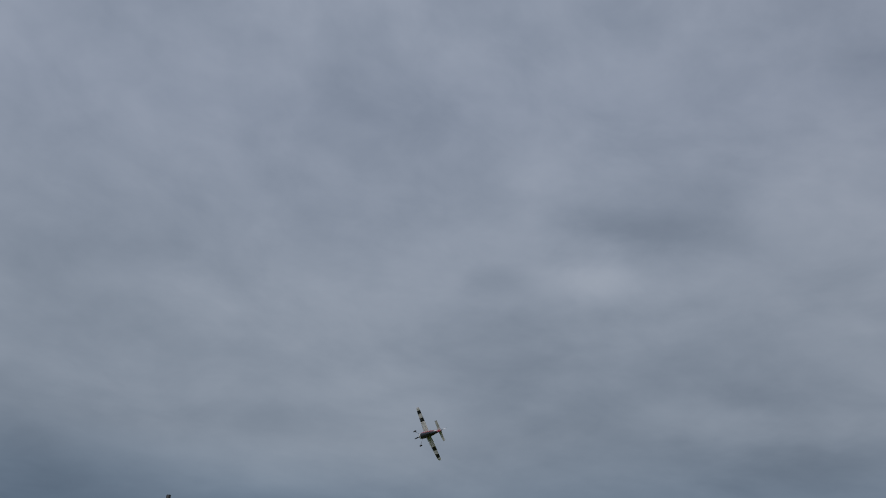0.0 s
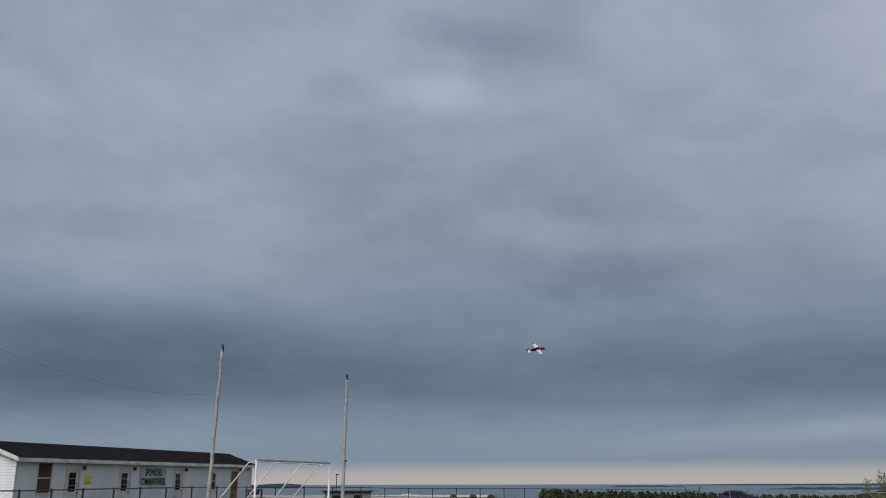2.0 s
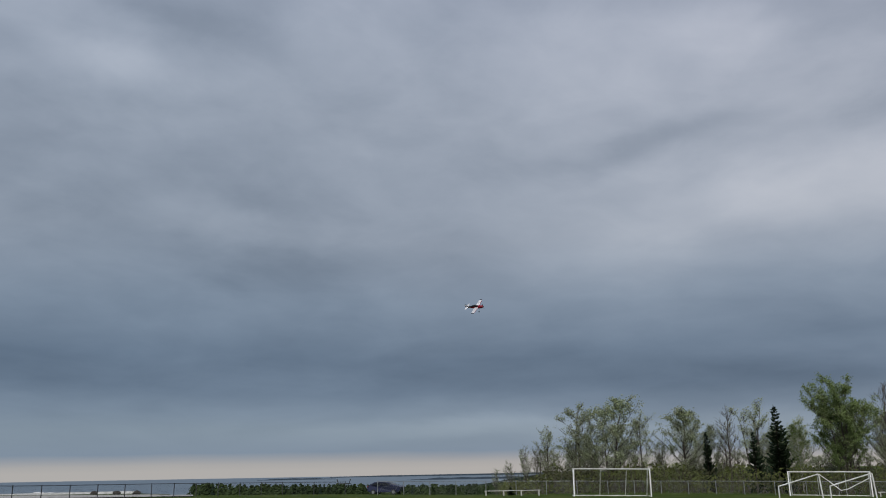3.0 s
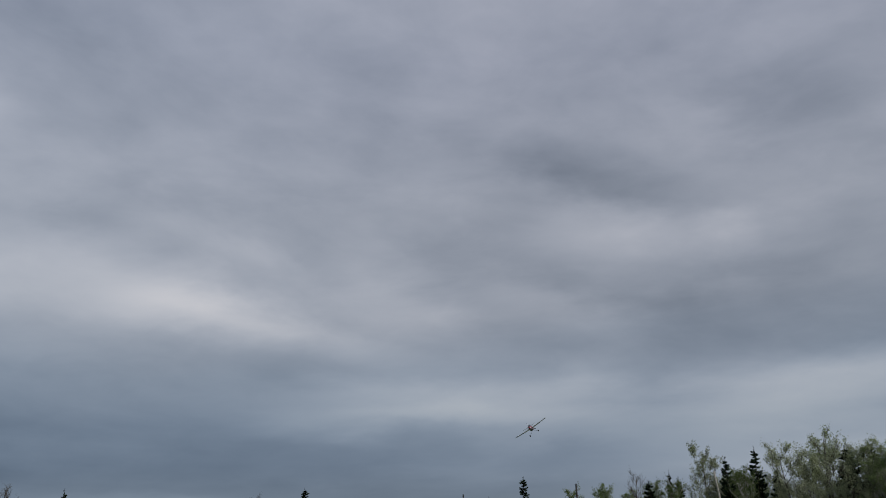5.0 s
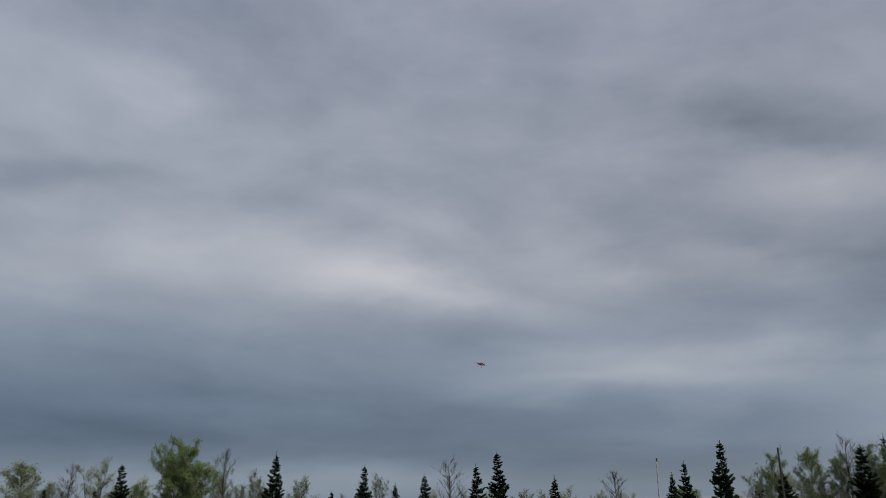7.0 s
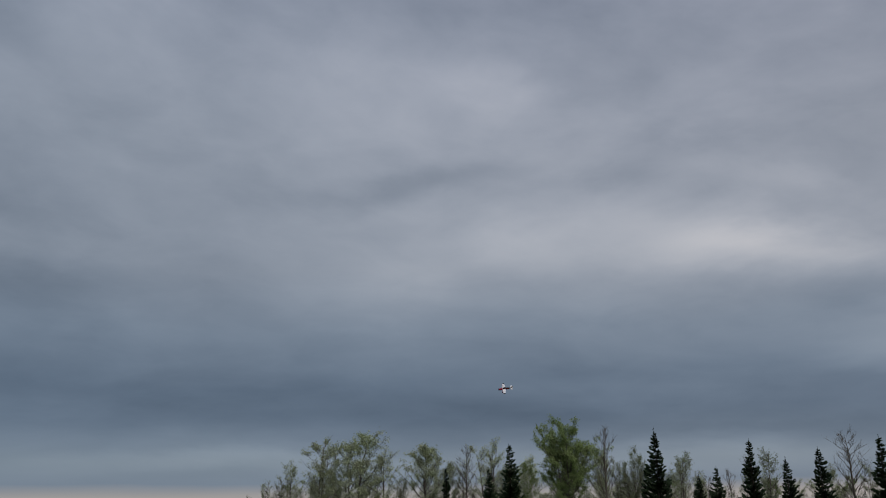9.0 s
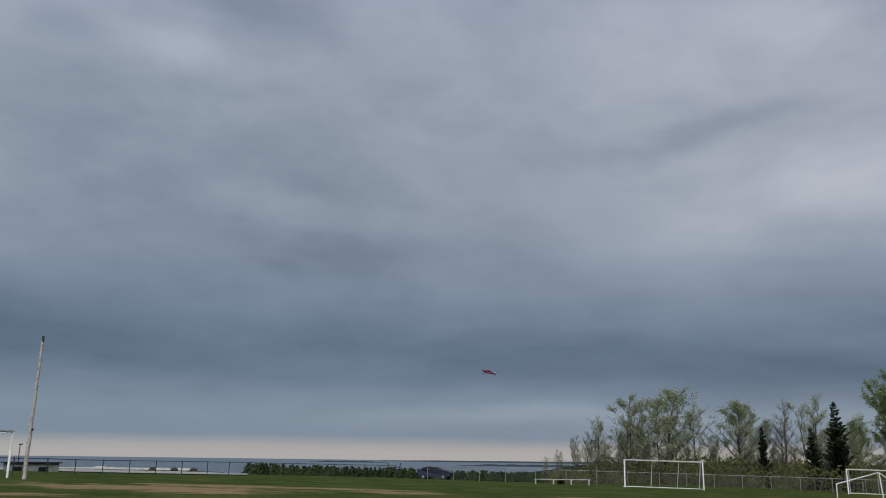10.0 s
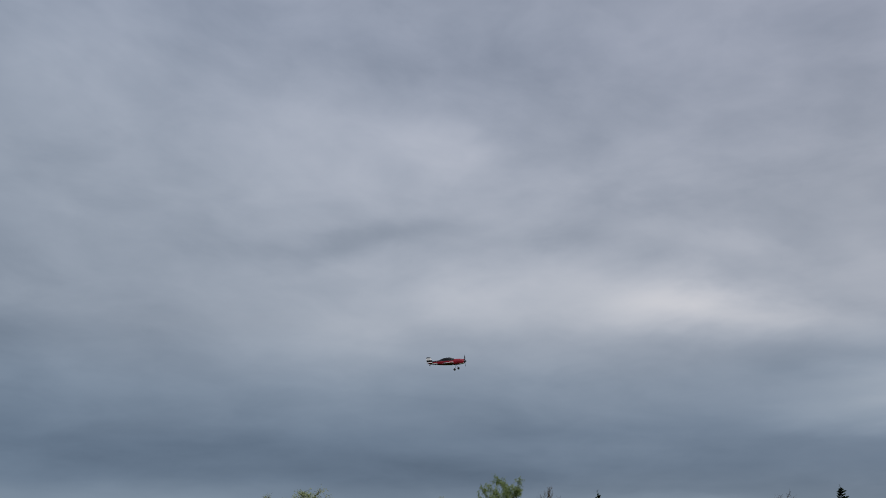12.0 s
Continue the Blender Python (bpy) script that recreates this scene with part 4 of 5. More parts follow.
def clubhouse():
    """A long white prefabricated clubhouse with a low dark gable roof."""
    scale = 1.05
    corner = Vector((-39.7, 4.87, 0)) * scale
    far = Vector((-52.4, 19.75, 0)) * scale
    eave = EYE[2] + 0.96 * scale
    length, width, rise = (far - corner).length, 3.6 * scale, 0.62 * scale
    floor_z = eave - 2.5
    along = math.degrees(math.atan2(far.y - corner.y, far.x - corner.x))
    # local frame: x from the near corner to the far one, y into the building, z up from the floor
    m = Matrix.Translation((corner.x, corner.y, floor_z)) @ pose(0, 0, 0, 0, 0, along)
    house = thing("clubhouse", m, "long white prefabricated clubhouse with dark low gable roof", "building")
    H = 2.5

    def spot(az):
        """Where a bearing meets the front wall, from the near corner."""
        a = Vector((-math.sin(radians(az)), math.cos(radians(az))))
        u = (far - corner).normalized()
        return -(corner.x * a.y - corner.y * a.x) / (u.x * a.y - u.y * a.x)

    holes, fits = [], []
    for az0, az1, kind in ((81.06, 81.88, "blind"), (79.35, 80.45, "door"), (76.35, 77.55, "door"), (73.2, 74.4, "door"), (71.5, 71.95, "window"), (70.05, 70.7, "boarded")):
        x0, x1 = sorted((spot(az0), spot(az1)))
        mid = (x0 + x1) / 2
        if kind == "door":
            x0, x1, z0, z1 = mid - 0.43, mid + 0.43, 0.02, 2.05
        elif kind == "blind":
            x0, x1, z0, z1 = mid - 0.42, mid + 0.42, 1.0, 2.28
        elif kind == "window":
            x0, x1, z0, z1 = mid - 0.33, mid + 0.33, 1.05, 1.95
        else:
            x0, x1, z0, z1 = mid - 0.42, mid + 0.42, 0.02, 2.08
        holes.append((x0, x1, z0, z1))
        fits.append((kind, x0, z0, x1 - x0, z1 - z0))
    part("wall", wall_grid(length, H, 0.14, holes), SIDING, house, "white horizontal vinyl siding")
    part("wall", wall_grid(length, H, 0.14, []), SIDING, house, "", pose(length, width, 0, 0, 0, 180))
    gable_hole = (1.45, 2.35, 0.95, 2.25)
    clapboards(house, length, H, holes, pose(0, 0, 0))
    clapboards(house, width, H, [gable_hole], pose(0, width, 0, 0, 0, -90))
    for near, place in ((False, pose(length, 0, 0, 0, 0, 90)), (True, pose(0, width, 0, 0, 0, -90))):
        bm = wall_grid(width, H, 0.14, [gable_hole] if near else [])
        vs = [bm.verts.new(v) for v in ((0, 0, H), (width, 0, H), (width / 2, 0, H + rise), (0, 0.14, H), (width, 0.14, H), (width / 2, 0.14, H + rise))]
        for q in ((0, 1, 2), (5, 4, 3), (0, 2, 5, 3), (1, 4, 5, 2)):
            bm.faces.new([vs[i] for i in q])
        part("gable_wall", bm, SIDING, house, "", place)
    add_window(house, pose(0, width, 0, 0, 0, -90) @ pose(gable_hole[0], 0, gable_hole[2]), 0.9, 1.3, CURTAIN, "white framed window with brown blind")
    for kind, x, z, w, h in fits:
        place = pose(x, 0, z)
        if kind == "door":
            add_door(house, place, w, h, TRIM_WHITE, True, "white door with small panes")
        elif kind == "boarded":
            add_door(house, place, w, h, PLYWOOD, False, "brown boarded door")
        else:
            add_window(house, place, w, h, CURTAIN if kind == "blind" else GLASS, "tall window with brown blind" if kind == "blind" else "")
    # roof: two slopes with overhang, fascia and rake boards
    over, run = 0.28, width / 2
    slope = rise / run
    for side in (0, 1):
        bm = bmesh.new()
        y0, y1 = (-over, run) if side == 0 else (width + over, run)
        z0, z1 = H - over * slope + 0.06, H + rise + 0.06
        for x0, x1 in ((-over, length + over),):
            vs = [bm.verts.new(v) for v in ((x0, y0, z0), (x1, y0, z0), (x1, y1, z1), (x0, y1, z1), (x0, y0, z0 + 0.05), (x1, y0, z0 + 0.05), (x1, y1, z1 + 0.05), (x0, y1, z1 + 0.05))]
            for q in ((0, 3, 2, 1), (4, 5, 6, 7), (0, 1, 5, 4), (1, 2, 6, 5), (2, 3, 7, 6), (3, 0, 4, 7)):
                bm.faces.new([vs[i] for i in q])
        bmesh.ops.recalc_face_normals(bm, faces=bm.faces)
        part("roof_slope", bm, SHINGLE, house, "dark asphalt shingle slope")
        bm = bmesh.new()
        ya, yb = sorted((y0, y0 + (0.03 if side else -0.03)))
        box(bm, (-over, ya, z0 - 0.14), (length + over, yb, z0 + 0.03))
        part("fascia", bm, TRIM_WHITE, house)
        for x in (-over - 0.03, length + over):
            bm = bmesh.new()
            vs = [bm.verts.new(v) for v in ((x, y0, z0 - 0.12), (x, y1, z1 - 0.12), (x, y1, z1 + 0.06), (x, y0, z0 + 0.06),
                                            (x + 0.03, y0, z0 - 0.12), (x + 0.03, y1, z1 - 0.12), (x + 0.03, y1, z1 + 0.06), (x + 0.03, y0, z0 + 0.06))]
            for q in ((0, 1, 2, 3), (7, 6, 5, 4), (0, 4, 5, 1), (1, 5, 6, 2), (2, 6, 7, 3), (3, 7, 4, 0)):
                bm.faces.new([vs[i] for i in q])
            bmesh.ops.recalc_face_normals(bm, faces=bm.faces)
            part("rake_board", bm, TRIM_WHITE, house)
    for y in (0.0, width):
        for x in (0.0, length):
            bm = bmesh.new()
            box(bm, (x - 0.06, y - 0.03 if y == 0 else y, 0.01), (x + 0.06, y if y == 0 else y + 0.03, H - 0.12))
            part("corner_board", bm, TRIM_WHITE, house)
    bm = bmesh.new()
    box(bm, (0.02, 0.02, -1.6), (length - 0.02, width - 0.02, -0.005))
    part("foundation", bm, CONCRETE, house)
    # sign on the wall, with painted lettering
    x0, x1 = sorted((spot(76.13), spot(74.55)))
    sign = thing("wall_sign", m @ pose((x0 + x1) / 2, -0.03, 1.68), "pale board sign with dark hand-painted bilingual lettering", "sign")
    w, h = x1 - x0, 1.1
    bm = bmesh.new()
    box(bm, (-w / 2, -0.02, -h / 2), (w / 2, 0.028, h / 2), 0.006)
    part("board", bm, SIGN_FACE, sign)
    for body, z, s in (("SPONSORS", 0.25, 0.36), ("COMMANDITAIRES", -0.22, 0.36)):
        o = lettering(body, s, pose(0, -0.026, z, 90, 0, 0), sign, SIGN_INK)
        wide = max(v.co.x for v in o.data.vertices) - min(v.co.x for v in o.data.vertices)
        o.scale = ((w * (0.62 if z > 0 else 0.92)) / wide, 1.35, 1)
    note = thing("notice", m @ pose(spot(79.05), -0.034, 1.55), "bright yellow paper notice taped beside the door", "notice")
    bm = bmesh.new()
    box(bm, (-0.24, -0.004, -0.2), (0.24, 0.006, 0.2))
    part("sheet", bm, YELLOW, note)
    # steps and rail at the boarded door
    stair = thing("porch", m @ pose(spot(70.3), 0, 0), "small grey wooden porch with handrails", "porch")
    bm = bmesh.new()
    box(bm, (-0.9, -1.5, -0.14), (0.9, -0.03, -0.04))
    part("deck", bm, DARK_WOOD, stair)
    for x in (-0.85, 0.0, 0.85):
        bm = bmesh.new()
        box(bm, (x - 0.045, -1.48, -1.5), (x + 0.045, -1.39, 0.95))
        part("post", bm, DARK_WOOD, stair)
    bm = bmesh.new()
    box(bm, (-0.9, -1.5, 0.9), (0.9, -1.38, 0.98))
    part("handrail", bm, DARK_WOOD, stair)


clubhouse()


# ---------------------------------------------------------------- goals and bench
def soccer_goal(left, right, height, deep, label, sides="box"):
    """A steel goal between two post feet; deep: how far its back frame stands behind."""
    a, b = Vector(left), Vector(right)
    flat = Vector((b.x - a.x, b.y - a.y, 0))
    w = flat.length
    t = thing("soccer_goal", Matrix.Translation(a) @ pose(0, 0, 0, 0, 0, math.degrees(math.atan2(flat.y, flat.x))), label, "goal", "soccer goals")
    dz = b.z - a.z
    for x, z in ((0, 0), (w, dz)):
        part("post", tubes([[(x, 0, z - 0.05), (x, 0, z + height)]], 0.06, 8), WHITE_PAINT, t, smooth=True)
    part("crossbar", tubes([[(-0.06, 0, height), (w + 0.06, 0, height + dz)]], 0.06, 8), WHITE_PAINT, t, smooth=True)
    if sides == "box":
        part("ground_bar", tubes([[(0.1, deep, 0.05), (w - 0.1, deep, dz + 0.05)]], 0.045, 6), WHITE_PAINT, t)
        for x, z in ((0, 0), (w, dz)):
            part("side_bar", tubes([[(x, 0, z + 0.04), (x, deep, z + 0.05)]], 0.045, 6), WHITE_PAINT, t)
            part("back_post", tubes([[(x + (0.12 if x == 0 else -0.12), deep, z), (x + (0.12 if x == 0 else -0.12), 0.4, z + height)]], 0.04, 6), WHITE_PAINT, t)
        for k in (0.36, 0.7):
            part("back_stay", tubes([[(w * k, deep, 0.03 + dz * k), (w * k, 0.1, height + dz * k - 0.03)]], 0.03, 6), WHITE_PAINT, t)
    else:
        for k in (0.03, 0.36, 0.72, 0.97):
            x = w * k
            part("curved_stay", tubes([[(x, 0, height + dz * k), (x - 0.25, 0.55, height - 0.15 + dz * k), (x - 1.5, 1.8, 0.0 + dz * k)]], 0.035, 6), WHITE_PAINT, t)
        part("net_bar", tubes([[(w * 0.1, 0.5, height - 0.1), (w * 0.95, 0.5, height - 0.1 + dz)]], 0.02, 6), WHITE_PAINT, t)
    return t


soccer_goal(at(26.15, 81.5), at(21.32, 82.5), 2.44, 1.6, "white steel soccer goal frame standing on the far touchline")
soccer_goal(at(13.1, 93), at(8.6, 93), 2.3, 1.8, "white steel soccer goal frame before the tree line")
gl, gr = at(69.05, 49.5), at(64.38, 54.0)
soccer_goal(gl, gr, 2.5, 1.7, "old white tubular goal with curved back stays", "curved")


def broken_goal():
    """Two leaning side frames and a sagging bar of a smaller goal."""
    d = 72
    o = at(11.4, d)
    t = thing("small_goal", Matrix.Translation(o) @ pose(0, 0, 0, 0, 0, 11.4), "small white goal with slanted side frames and sagging bar", "goal", "soccer goals")

    def p(az, el, dd=d):
        q = at(az, dd)
        q.z = EYE[2] + up_at(dd, el)
        return t.matrix_basis.inverted() @ q

    def foot(az, dd=d):
        return t.matrix_basis.inverted() @ at(az, dd)

    for apex, back in ((11.39, 13.72), (8.5, 10.84)):
        part("front_post", tubes([[foot(apex - 0.12), p(apex, -0.56)]], 0.05, 8), WHITE_PAINT, t)
        part("roof_bar", tubes([[p(apex, -0.56), p(back, -1.26)]], 0.045, 8), WHITE_PAINT, t)
        part("back_post", tubes([[p(back, -1.26), foot(back)]], 0.045, 8), WHITE_PAINT, t)
    part("sagging_bar", tubes([[p(11.39, -0.56), p(10.9, -0.95), p(10.26, -1.52), p(9.9, -1.45), p(9.2, -1.1), p(8.5, -0.75)]], 0.035, 6), WHITE_PAINT, t)


broken_goal()


def bench():
    a, b = at(31.95, 86), at(28.33, 87)
    t = thing("bench", Matrix.Translation(a) @ pose(0, 0, 0, 0, 0, math.degrees(math.atan2(b.y - a.y, b.x - a.x))), "long low pale plank bench on short legs", "bench")
    w = (b - a).length
    bm = bmesh.new()
    box(bm, (0, -0.15, 0.4), (w, 0.15, 0.46), 0.01)
    part("seat", bm, BENCH_WOOD, t)
    for k in range(4):
        x = 0.15 + (w - 0.3) * k / 3
        bm = bmesh.new()
        box(bm, (x - 0.05, -0.12, -0.15), (x + 0.05, 0.12, 0.4))
        part("leg", bm, BENCH_WOOD, t)


bench()
plant("spruce", 30.25, -1.05, 90, 1.9)
for az, d in ((7.0, 96), (3.2, 95)):
    a = at(az, d)
    t = thing("bench", Matrix.Translation(a) @ pose(0, 0, 0, 0, 0, 5), "long low pale plank bench near the fence", "bench")
    bm = bmesh.new()
    box(bm, (-2.2, -0.15, 0.4), (2.2, 0.15, 0.47), 0.01)
    part("seat", bm, BENCH_WOOD, t)
    for x in (-2.0, 0.0, 2.0):
        bm = bmesh.new()
        box(bm, (x - 0.05, -0.12, -0.1), (x + 0.05, 0.12, 0.4))
        part("leg", bm, BENCH_WOOD, t)


# ---------------------------------------------------------------- fence
def fence(knots, metal, label):
    """A run of chain-link fence. Knots: bearing, distance, top rail's degrees over the eye's level."""
    t = thing("fence", Matrix.Identity(4), label, "fence", "fences round the field")
    tops = []
    for (a0, d0, e0), (a1, d1, e1) in zip(knots, knots[1:]):
        span = math.hypot(d1 - d0, radians(a1 - a0) * (d0 + d1) / 2)
        n = max(2, round(span / 3.05))
        for k in range(n):
            s = k / n
            az, d, e = a0 + (a1 - a0) * s, d0 + (d1 - d0) * s, e0 + (e1 - e0) * s
            foot = at(az, d)
            tops.append((foot, Vector((foot.x, foot.y, max(EYE[2] + up_at(d, e), foot.z + 1.0)))))
    bm = bmesh.new()
    tube(bm, [(0, 0, -0.3), (0, 0, 1)], 0.04, 6)
    post = mesh_of("post", bm, metal)
    for foot, top in tops:
        o = new("post", post)
        o.parent = t
        o.matrix_basis = Matrix.Translation(foot) @ Matrix.Diagonal((1, 1, (top - foot).z + 0.05, 1))
    bm = bmesh.new()
    tube(bm, [top for _, top in tops], 0.028, 6)
    part("top_rail", bm, metal, t)
    verts, faces = [], []
    for (f0, t0), (f1, t1) in zip(tops, tops[1:]):
        n = 14
        side = (f1 - f0).normalized() * 0.004
        for k in range(n):
            for s0, s1 in ((k / n, (k + 4) / n), ((k + 4) / n, k / n)):
                if max(s0, s1) > 1:
                    continue
                a, b = f0.lerp(f1, s0), t0.lerp(t1, s1)
                i = len(verts)
                verts += [a - side, a + side, b + side, b - side]
                faces.append((i, i + 1, i + 2, i + 3))
    me = bpy.data.meshes.new("mesh_fabric")
    me.from_pydata(verts, [], faces)
    me.materials.append(metal)
    o = new("mesh_fabric", me)
    o.parent = t
    tagged(o, "woven wire mesh", kind="stuff")


fence([(100, 30, -0.95), (82.7, 33, -0.82), (77.5, 40, -0.64), (71.4, 50, -0.42), (62.3, 62, -0.47), (53.0, 78, -0.5), (45.0, 90, -0.57), (39.0, 94, -0.62)],
      DARK_STEEL, "dark-coated chain-link fence before the clubhouse and lot")
fence([(38.9, 94, -0.62), (33.8, 97, -0.68), (24.0, 98, -0.82), (15.7, 98, -0.93), (1.5, 97, -1.12), (-20, 95, -1.25), (-55, 92, -1.3)],
      GALVANISED, "grey galvanised chain-link fence along the tree line")


# ---------------------------------------------------------------- car, shed, far things
def car():
    spot = at(38.35, 106)
    t = thing("car", Matrix.Translation(spot) @ pose(0, 0, 0, 0, 0, 38 + 158), "dark blue hatchback car parked behind the fence", "car")
    outline = [(-2.1, 0.45), (-2.12, 0.85), (-1.95, 1.0), (-1.2, 1.08), (-0.5, 1.42), (0.3, 1.5), (1.2, 1.44), (1.85, 1.12), (2.08, 0.95), (2.1, 0.45), (1.9, 0.28), (-1.95, 0.28)]
    secs = []
    for y, k in ((-0.88, 0.93), (-0.8, 1.0), (0.8, 1.0), (0.88, 0.93)):
        secs.append([(x * (1 if abs(y) < 0.85 else 0.985), y * (0.8 if z > 1.1 else 1.0), 0.3 + (z - 0.3) * k if z > 0.3 else z) for x, z in outline])
    bm = bmesh.new()
    loft(bm, secs)
    bmesh.ops.recalc_face_normals(bm, faces=bm.faces)
    part("body", bm, CAR_PAINT, t)
    for y in (-1, 1):
        for quad in (((-1.05, 1.08), (-0.45, 1.36), (0.25, 1.42), (0.25, 1.06)), ((0.32, 1.06), (0.32, 1.42), (1.1, 1.38), (1.55, 1.1))):
            bm = bmesh.new()
            vs = [bm.verts.new((x, y * (0.84 if z < 1.2 else 0.73), z)) for x, z in quad] + [bm.verts.new((x, y * (0.87 if z < 1.2 else 0.76), z)) for x, z in quad]
            for q in ((0, 1, 2, 3), (7, 6, 5, 4), (0, 4, 5, 1), (1, 5, 6, 2), (2, 6, 7, 3), (3, 7, 4, 0)):
                bm.faces.new([vs[i] for i in q])
            bmesh.ops.recalc_face_normals(bm, faces=bm.faces)
            part("side_window", bm, CAR_GLASS, t)
    for x0, z0, x1, z1, nm in ((-1.22, 1.1, -0.56, 1.42, "windscreen"), (1.26, 1.43, 1.84, 1.15, "rear_window")):
        bm = bmesh.new()
        s = -0.03 if nm == "windscreen" else 0.03
        vs = [bm.verts.new(v) for v in ((x0 + s, -0.66, z0), (x0 + s, 0.66, z0), (x1 + s, 0.6, z1), (x1 + s, -0.6, z1), (x0, -0.66, z0 - 0.01), (x0, 0.66, z0 - 0.01), (x1, 0.6, z1 - 0.01), (x1, -0.6, z1 - 0.01))]
        for q in ((0, 1, 2, 3), (7, 6, 5, 4), (0, 4, 5, 1), (1, 5, 6, 2), (2, 6, 7, 3), (3, 7, 4, 0)):
            bm.faces.new([vs[i] for i in q])
        bmesh.ops.recalc_face_normals(bm, faces=bm.faces)
        part(nm, bm, CAR_GLASS, t)
    for x in (-1.3, 1.3):
        for y in (-0.82, 0.82):
            bm = bmesh.new()
            tube(bm, [(x, y - 0.1, 0.3), (x, y + 0.1, 0.3)], 0.31, 16)
            wheel = part("wheel", bm, RUBBER, t)
            bm = bmesh.new()
            s = 0.105 if y > 0 else -0.105
            tube(bm, [(x, y + s * 0.5, 0.3), (x, y + s, 0.3)], 0.19, 12)
            part("rim", bm, GALVANISED, wheel)
    for y in (-0.68, 0.68):
        bm = bmesh.new()
        box(bm, (2.0, y - 0.14, 0.86), (2.12, y + 0.14, 1.0), 0.02)
        part("tail_light", bm, TAIL_LAMP, t)
    bm = bmesh.new()
    box(bm, (2.08, -0.26, 0.66), (2.13, 0.26, 0.78))
    part("number_plate", bm, WHITE_PAINT, t, "blank pale number plate")


car()


def gabled_box(name, az, d, w, deep, h, rise, wall, roof, label, cat, turn=0.0, lift=0.0):
    """A small plain building with a pitched roof and a door."""
    t = thing(name, Matrix.Translation(at(az, d, lift)) @ pose(0, 0, 0, 0, 0, az + turn), label, cat)
    bm = bmesh.new()
    box(bm, (-w / 2, 0, -2.0), (w / 2, deep, h))
    part("wall", bm, wall, t)
    bm = bmesh.new()
    secs = [[(x, -0.25, h + 0.003), (x, deep + 0.25, h + 0.003), (x, deep / 2 + 0.05, h + rise), (x, deep / 2 - 0.05, h + rise)] for x in (-w / 2 - 0.25, w / 2 + 0.25)]
    loft(bm, secs)
    bmesh.ops.recalc_face_normals(bm, faces=bm.faces)
    part("roof", bm, roof, t)
    for x in (-w * 0.25, w * 0.22):
        bm = bmesh.new()
        box(bm, (x - w * 0.09, -0.03, h * 0.4), (x + w * 0.09, 0.0, h * 0.75))
        part("window", bm, GLASS, t)
    return t


def drop_to(az, d, top, tall):
    """How far to shift a thing so that its top stands at that many degrees."""
    return EYE[2] + up_at(d, top) - tall - at(az, d).z


gabled_box("shed", 63.15, 84, 4.4, 2.5, 1.2, 0.1, SHED_WALL, SHINGLE, "low grey-green shed with flat dark roof behind fence", "shed", lift=drop_to(63.15, 84, -0.62, 1.3))
for az, d, w, h, rise, top, wall, roof, label in (
        (59.35, 200, 1.5, 0.9, 0.6, -0.84, HOUSE_WALL, HOUSE_WALL, "small white hut far below the field"), (58.75, 205, 1.3, 0.8, 0.5, -0.88, HOUSE_WALL, HOUSE_WALL, "small white hut far below the field"),
        (70.6, 200, 3.0, 1.4, 0.9, -0.55, HOUSE_WALL, SHED_WALL, "pale house far below the field"), (69.2, 205, 2.6, 1.2, 0.8, -0.6, SHED_WALL, SHINGLE, "grey house with dark roof far below the field")):
    gabled_box("house", az, d, w, 3, h, rise, wall, roof, label, "house", lift=drop_to(az, d, top, h + rise))


def gravel_strip(az0, az1, d, wide):
    bm = bmesh.new()
    rows = []
    for i in range(25):
        az = az0 + (az1 - az0) * i / 24
        rows.append([bm.verts.new(at(az, d + w, 0.08)) for w in (0, wide / 2, wide)])
    for a, b in zip(rows, rows[1:]):
        for k in range(2):
            bm.faces.new((a[k], a[k + 1], b[k + 1], b[k]))
    bmesh.ops.recalc_face_normals(bm, faces=bm.faces)
    return bm


tagged(part("road", gravel_strip(50.5, 80, 84, 44), GRAVEL), "pale gravel lot beyond the fence", "road", kind="structure")
t = thing("low_wall", Matrix.Identity(4), "long low white wall beyond the gravel lot", "wall")
bm = bmesh.new()
secs = []
for k in range(13):
    a, b = at(54 + k, 190), at(54 + k, 190.6)
    top = EYE[2] + up_at(190, -0.9)
    secs.append([(a.x, a.y, a.z - 0.5), (a.x, a.y, top), (b.x, b.y, top), (b.x, b.y, b.z - 0.5)])
loft(bm, secs)
bmesh.ops.recalc_face_normals(bm, faces=bm.faces)
part("wall", bm, HOUSE_WALL, t)

for az, d in ((56.3, 160), (55.0, 150), (53.85, 140)):
    t = thing("boulder", Matrix.Translation(at(az, d)), "dark grey boulder beside the gravel lot", "boulder", "boulders")
    bm = bmesh.new()
    bmesh.ops.create_icosphere(bm, subdivisions=3, radius=1)
    for v in bm.verts:
        v.co = Vector((v.co.x * 0.95, v.co.y * 0.8, v.co.z * 0.5 + 0.3)) * 0.72 * (1 + 0.25 * noise.noise(v.co * 1.3 + Vector((az, 0, 0))))
    part("stone", bm, DARK_WOOD, t)


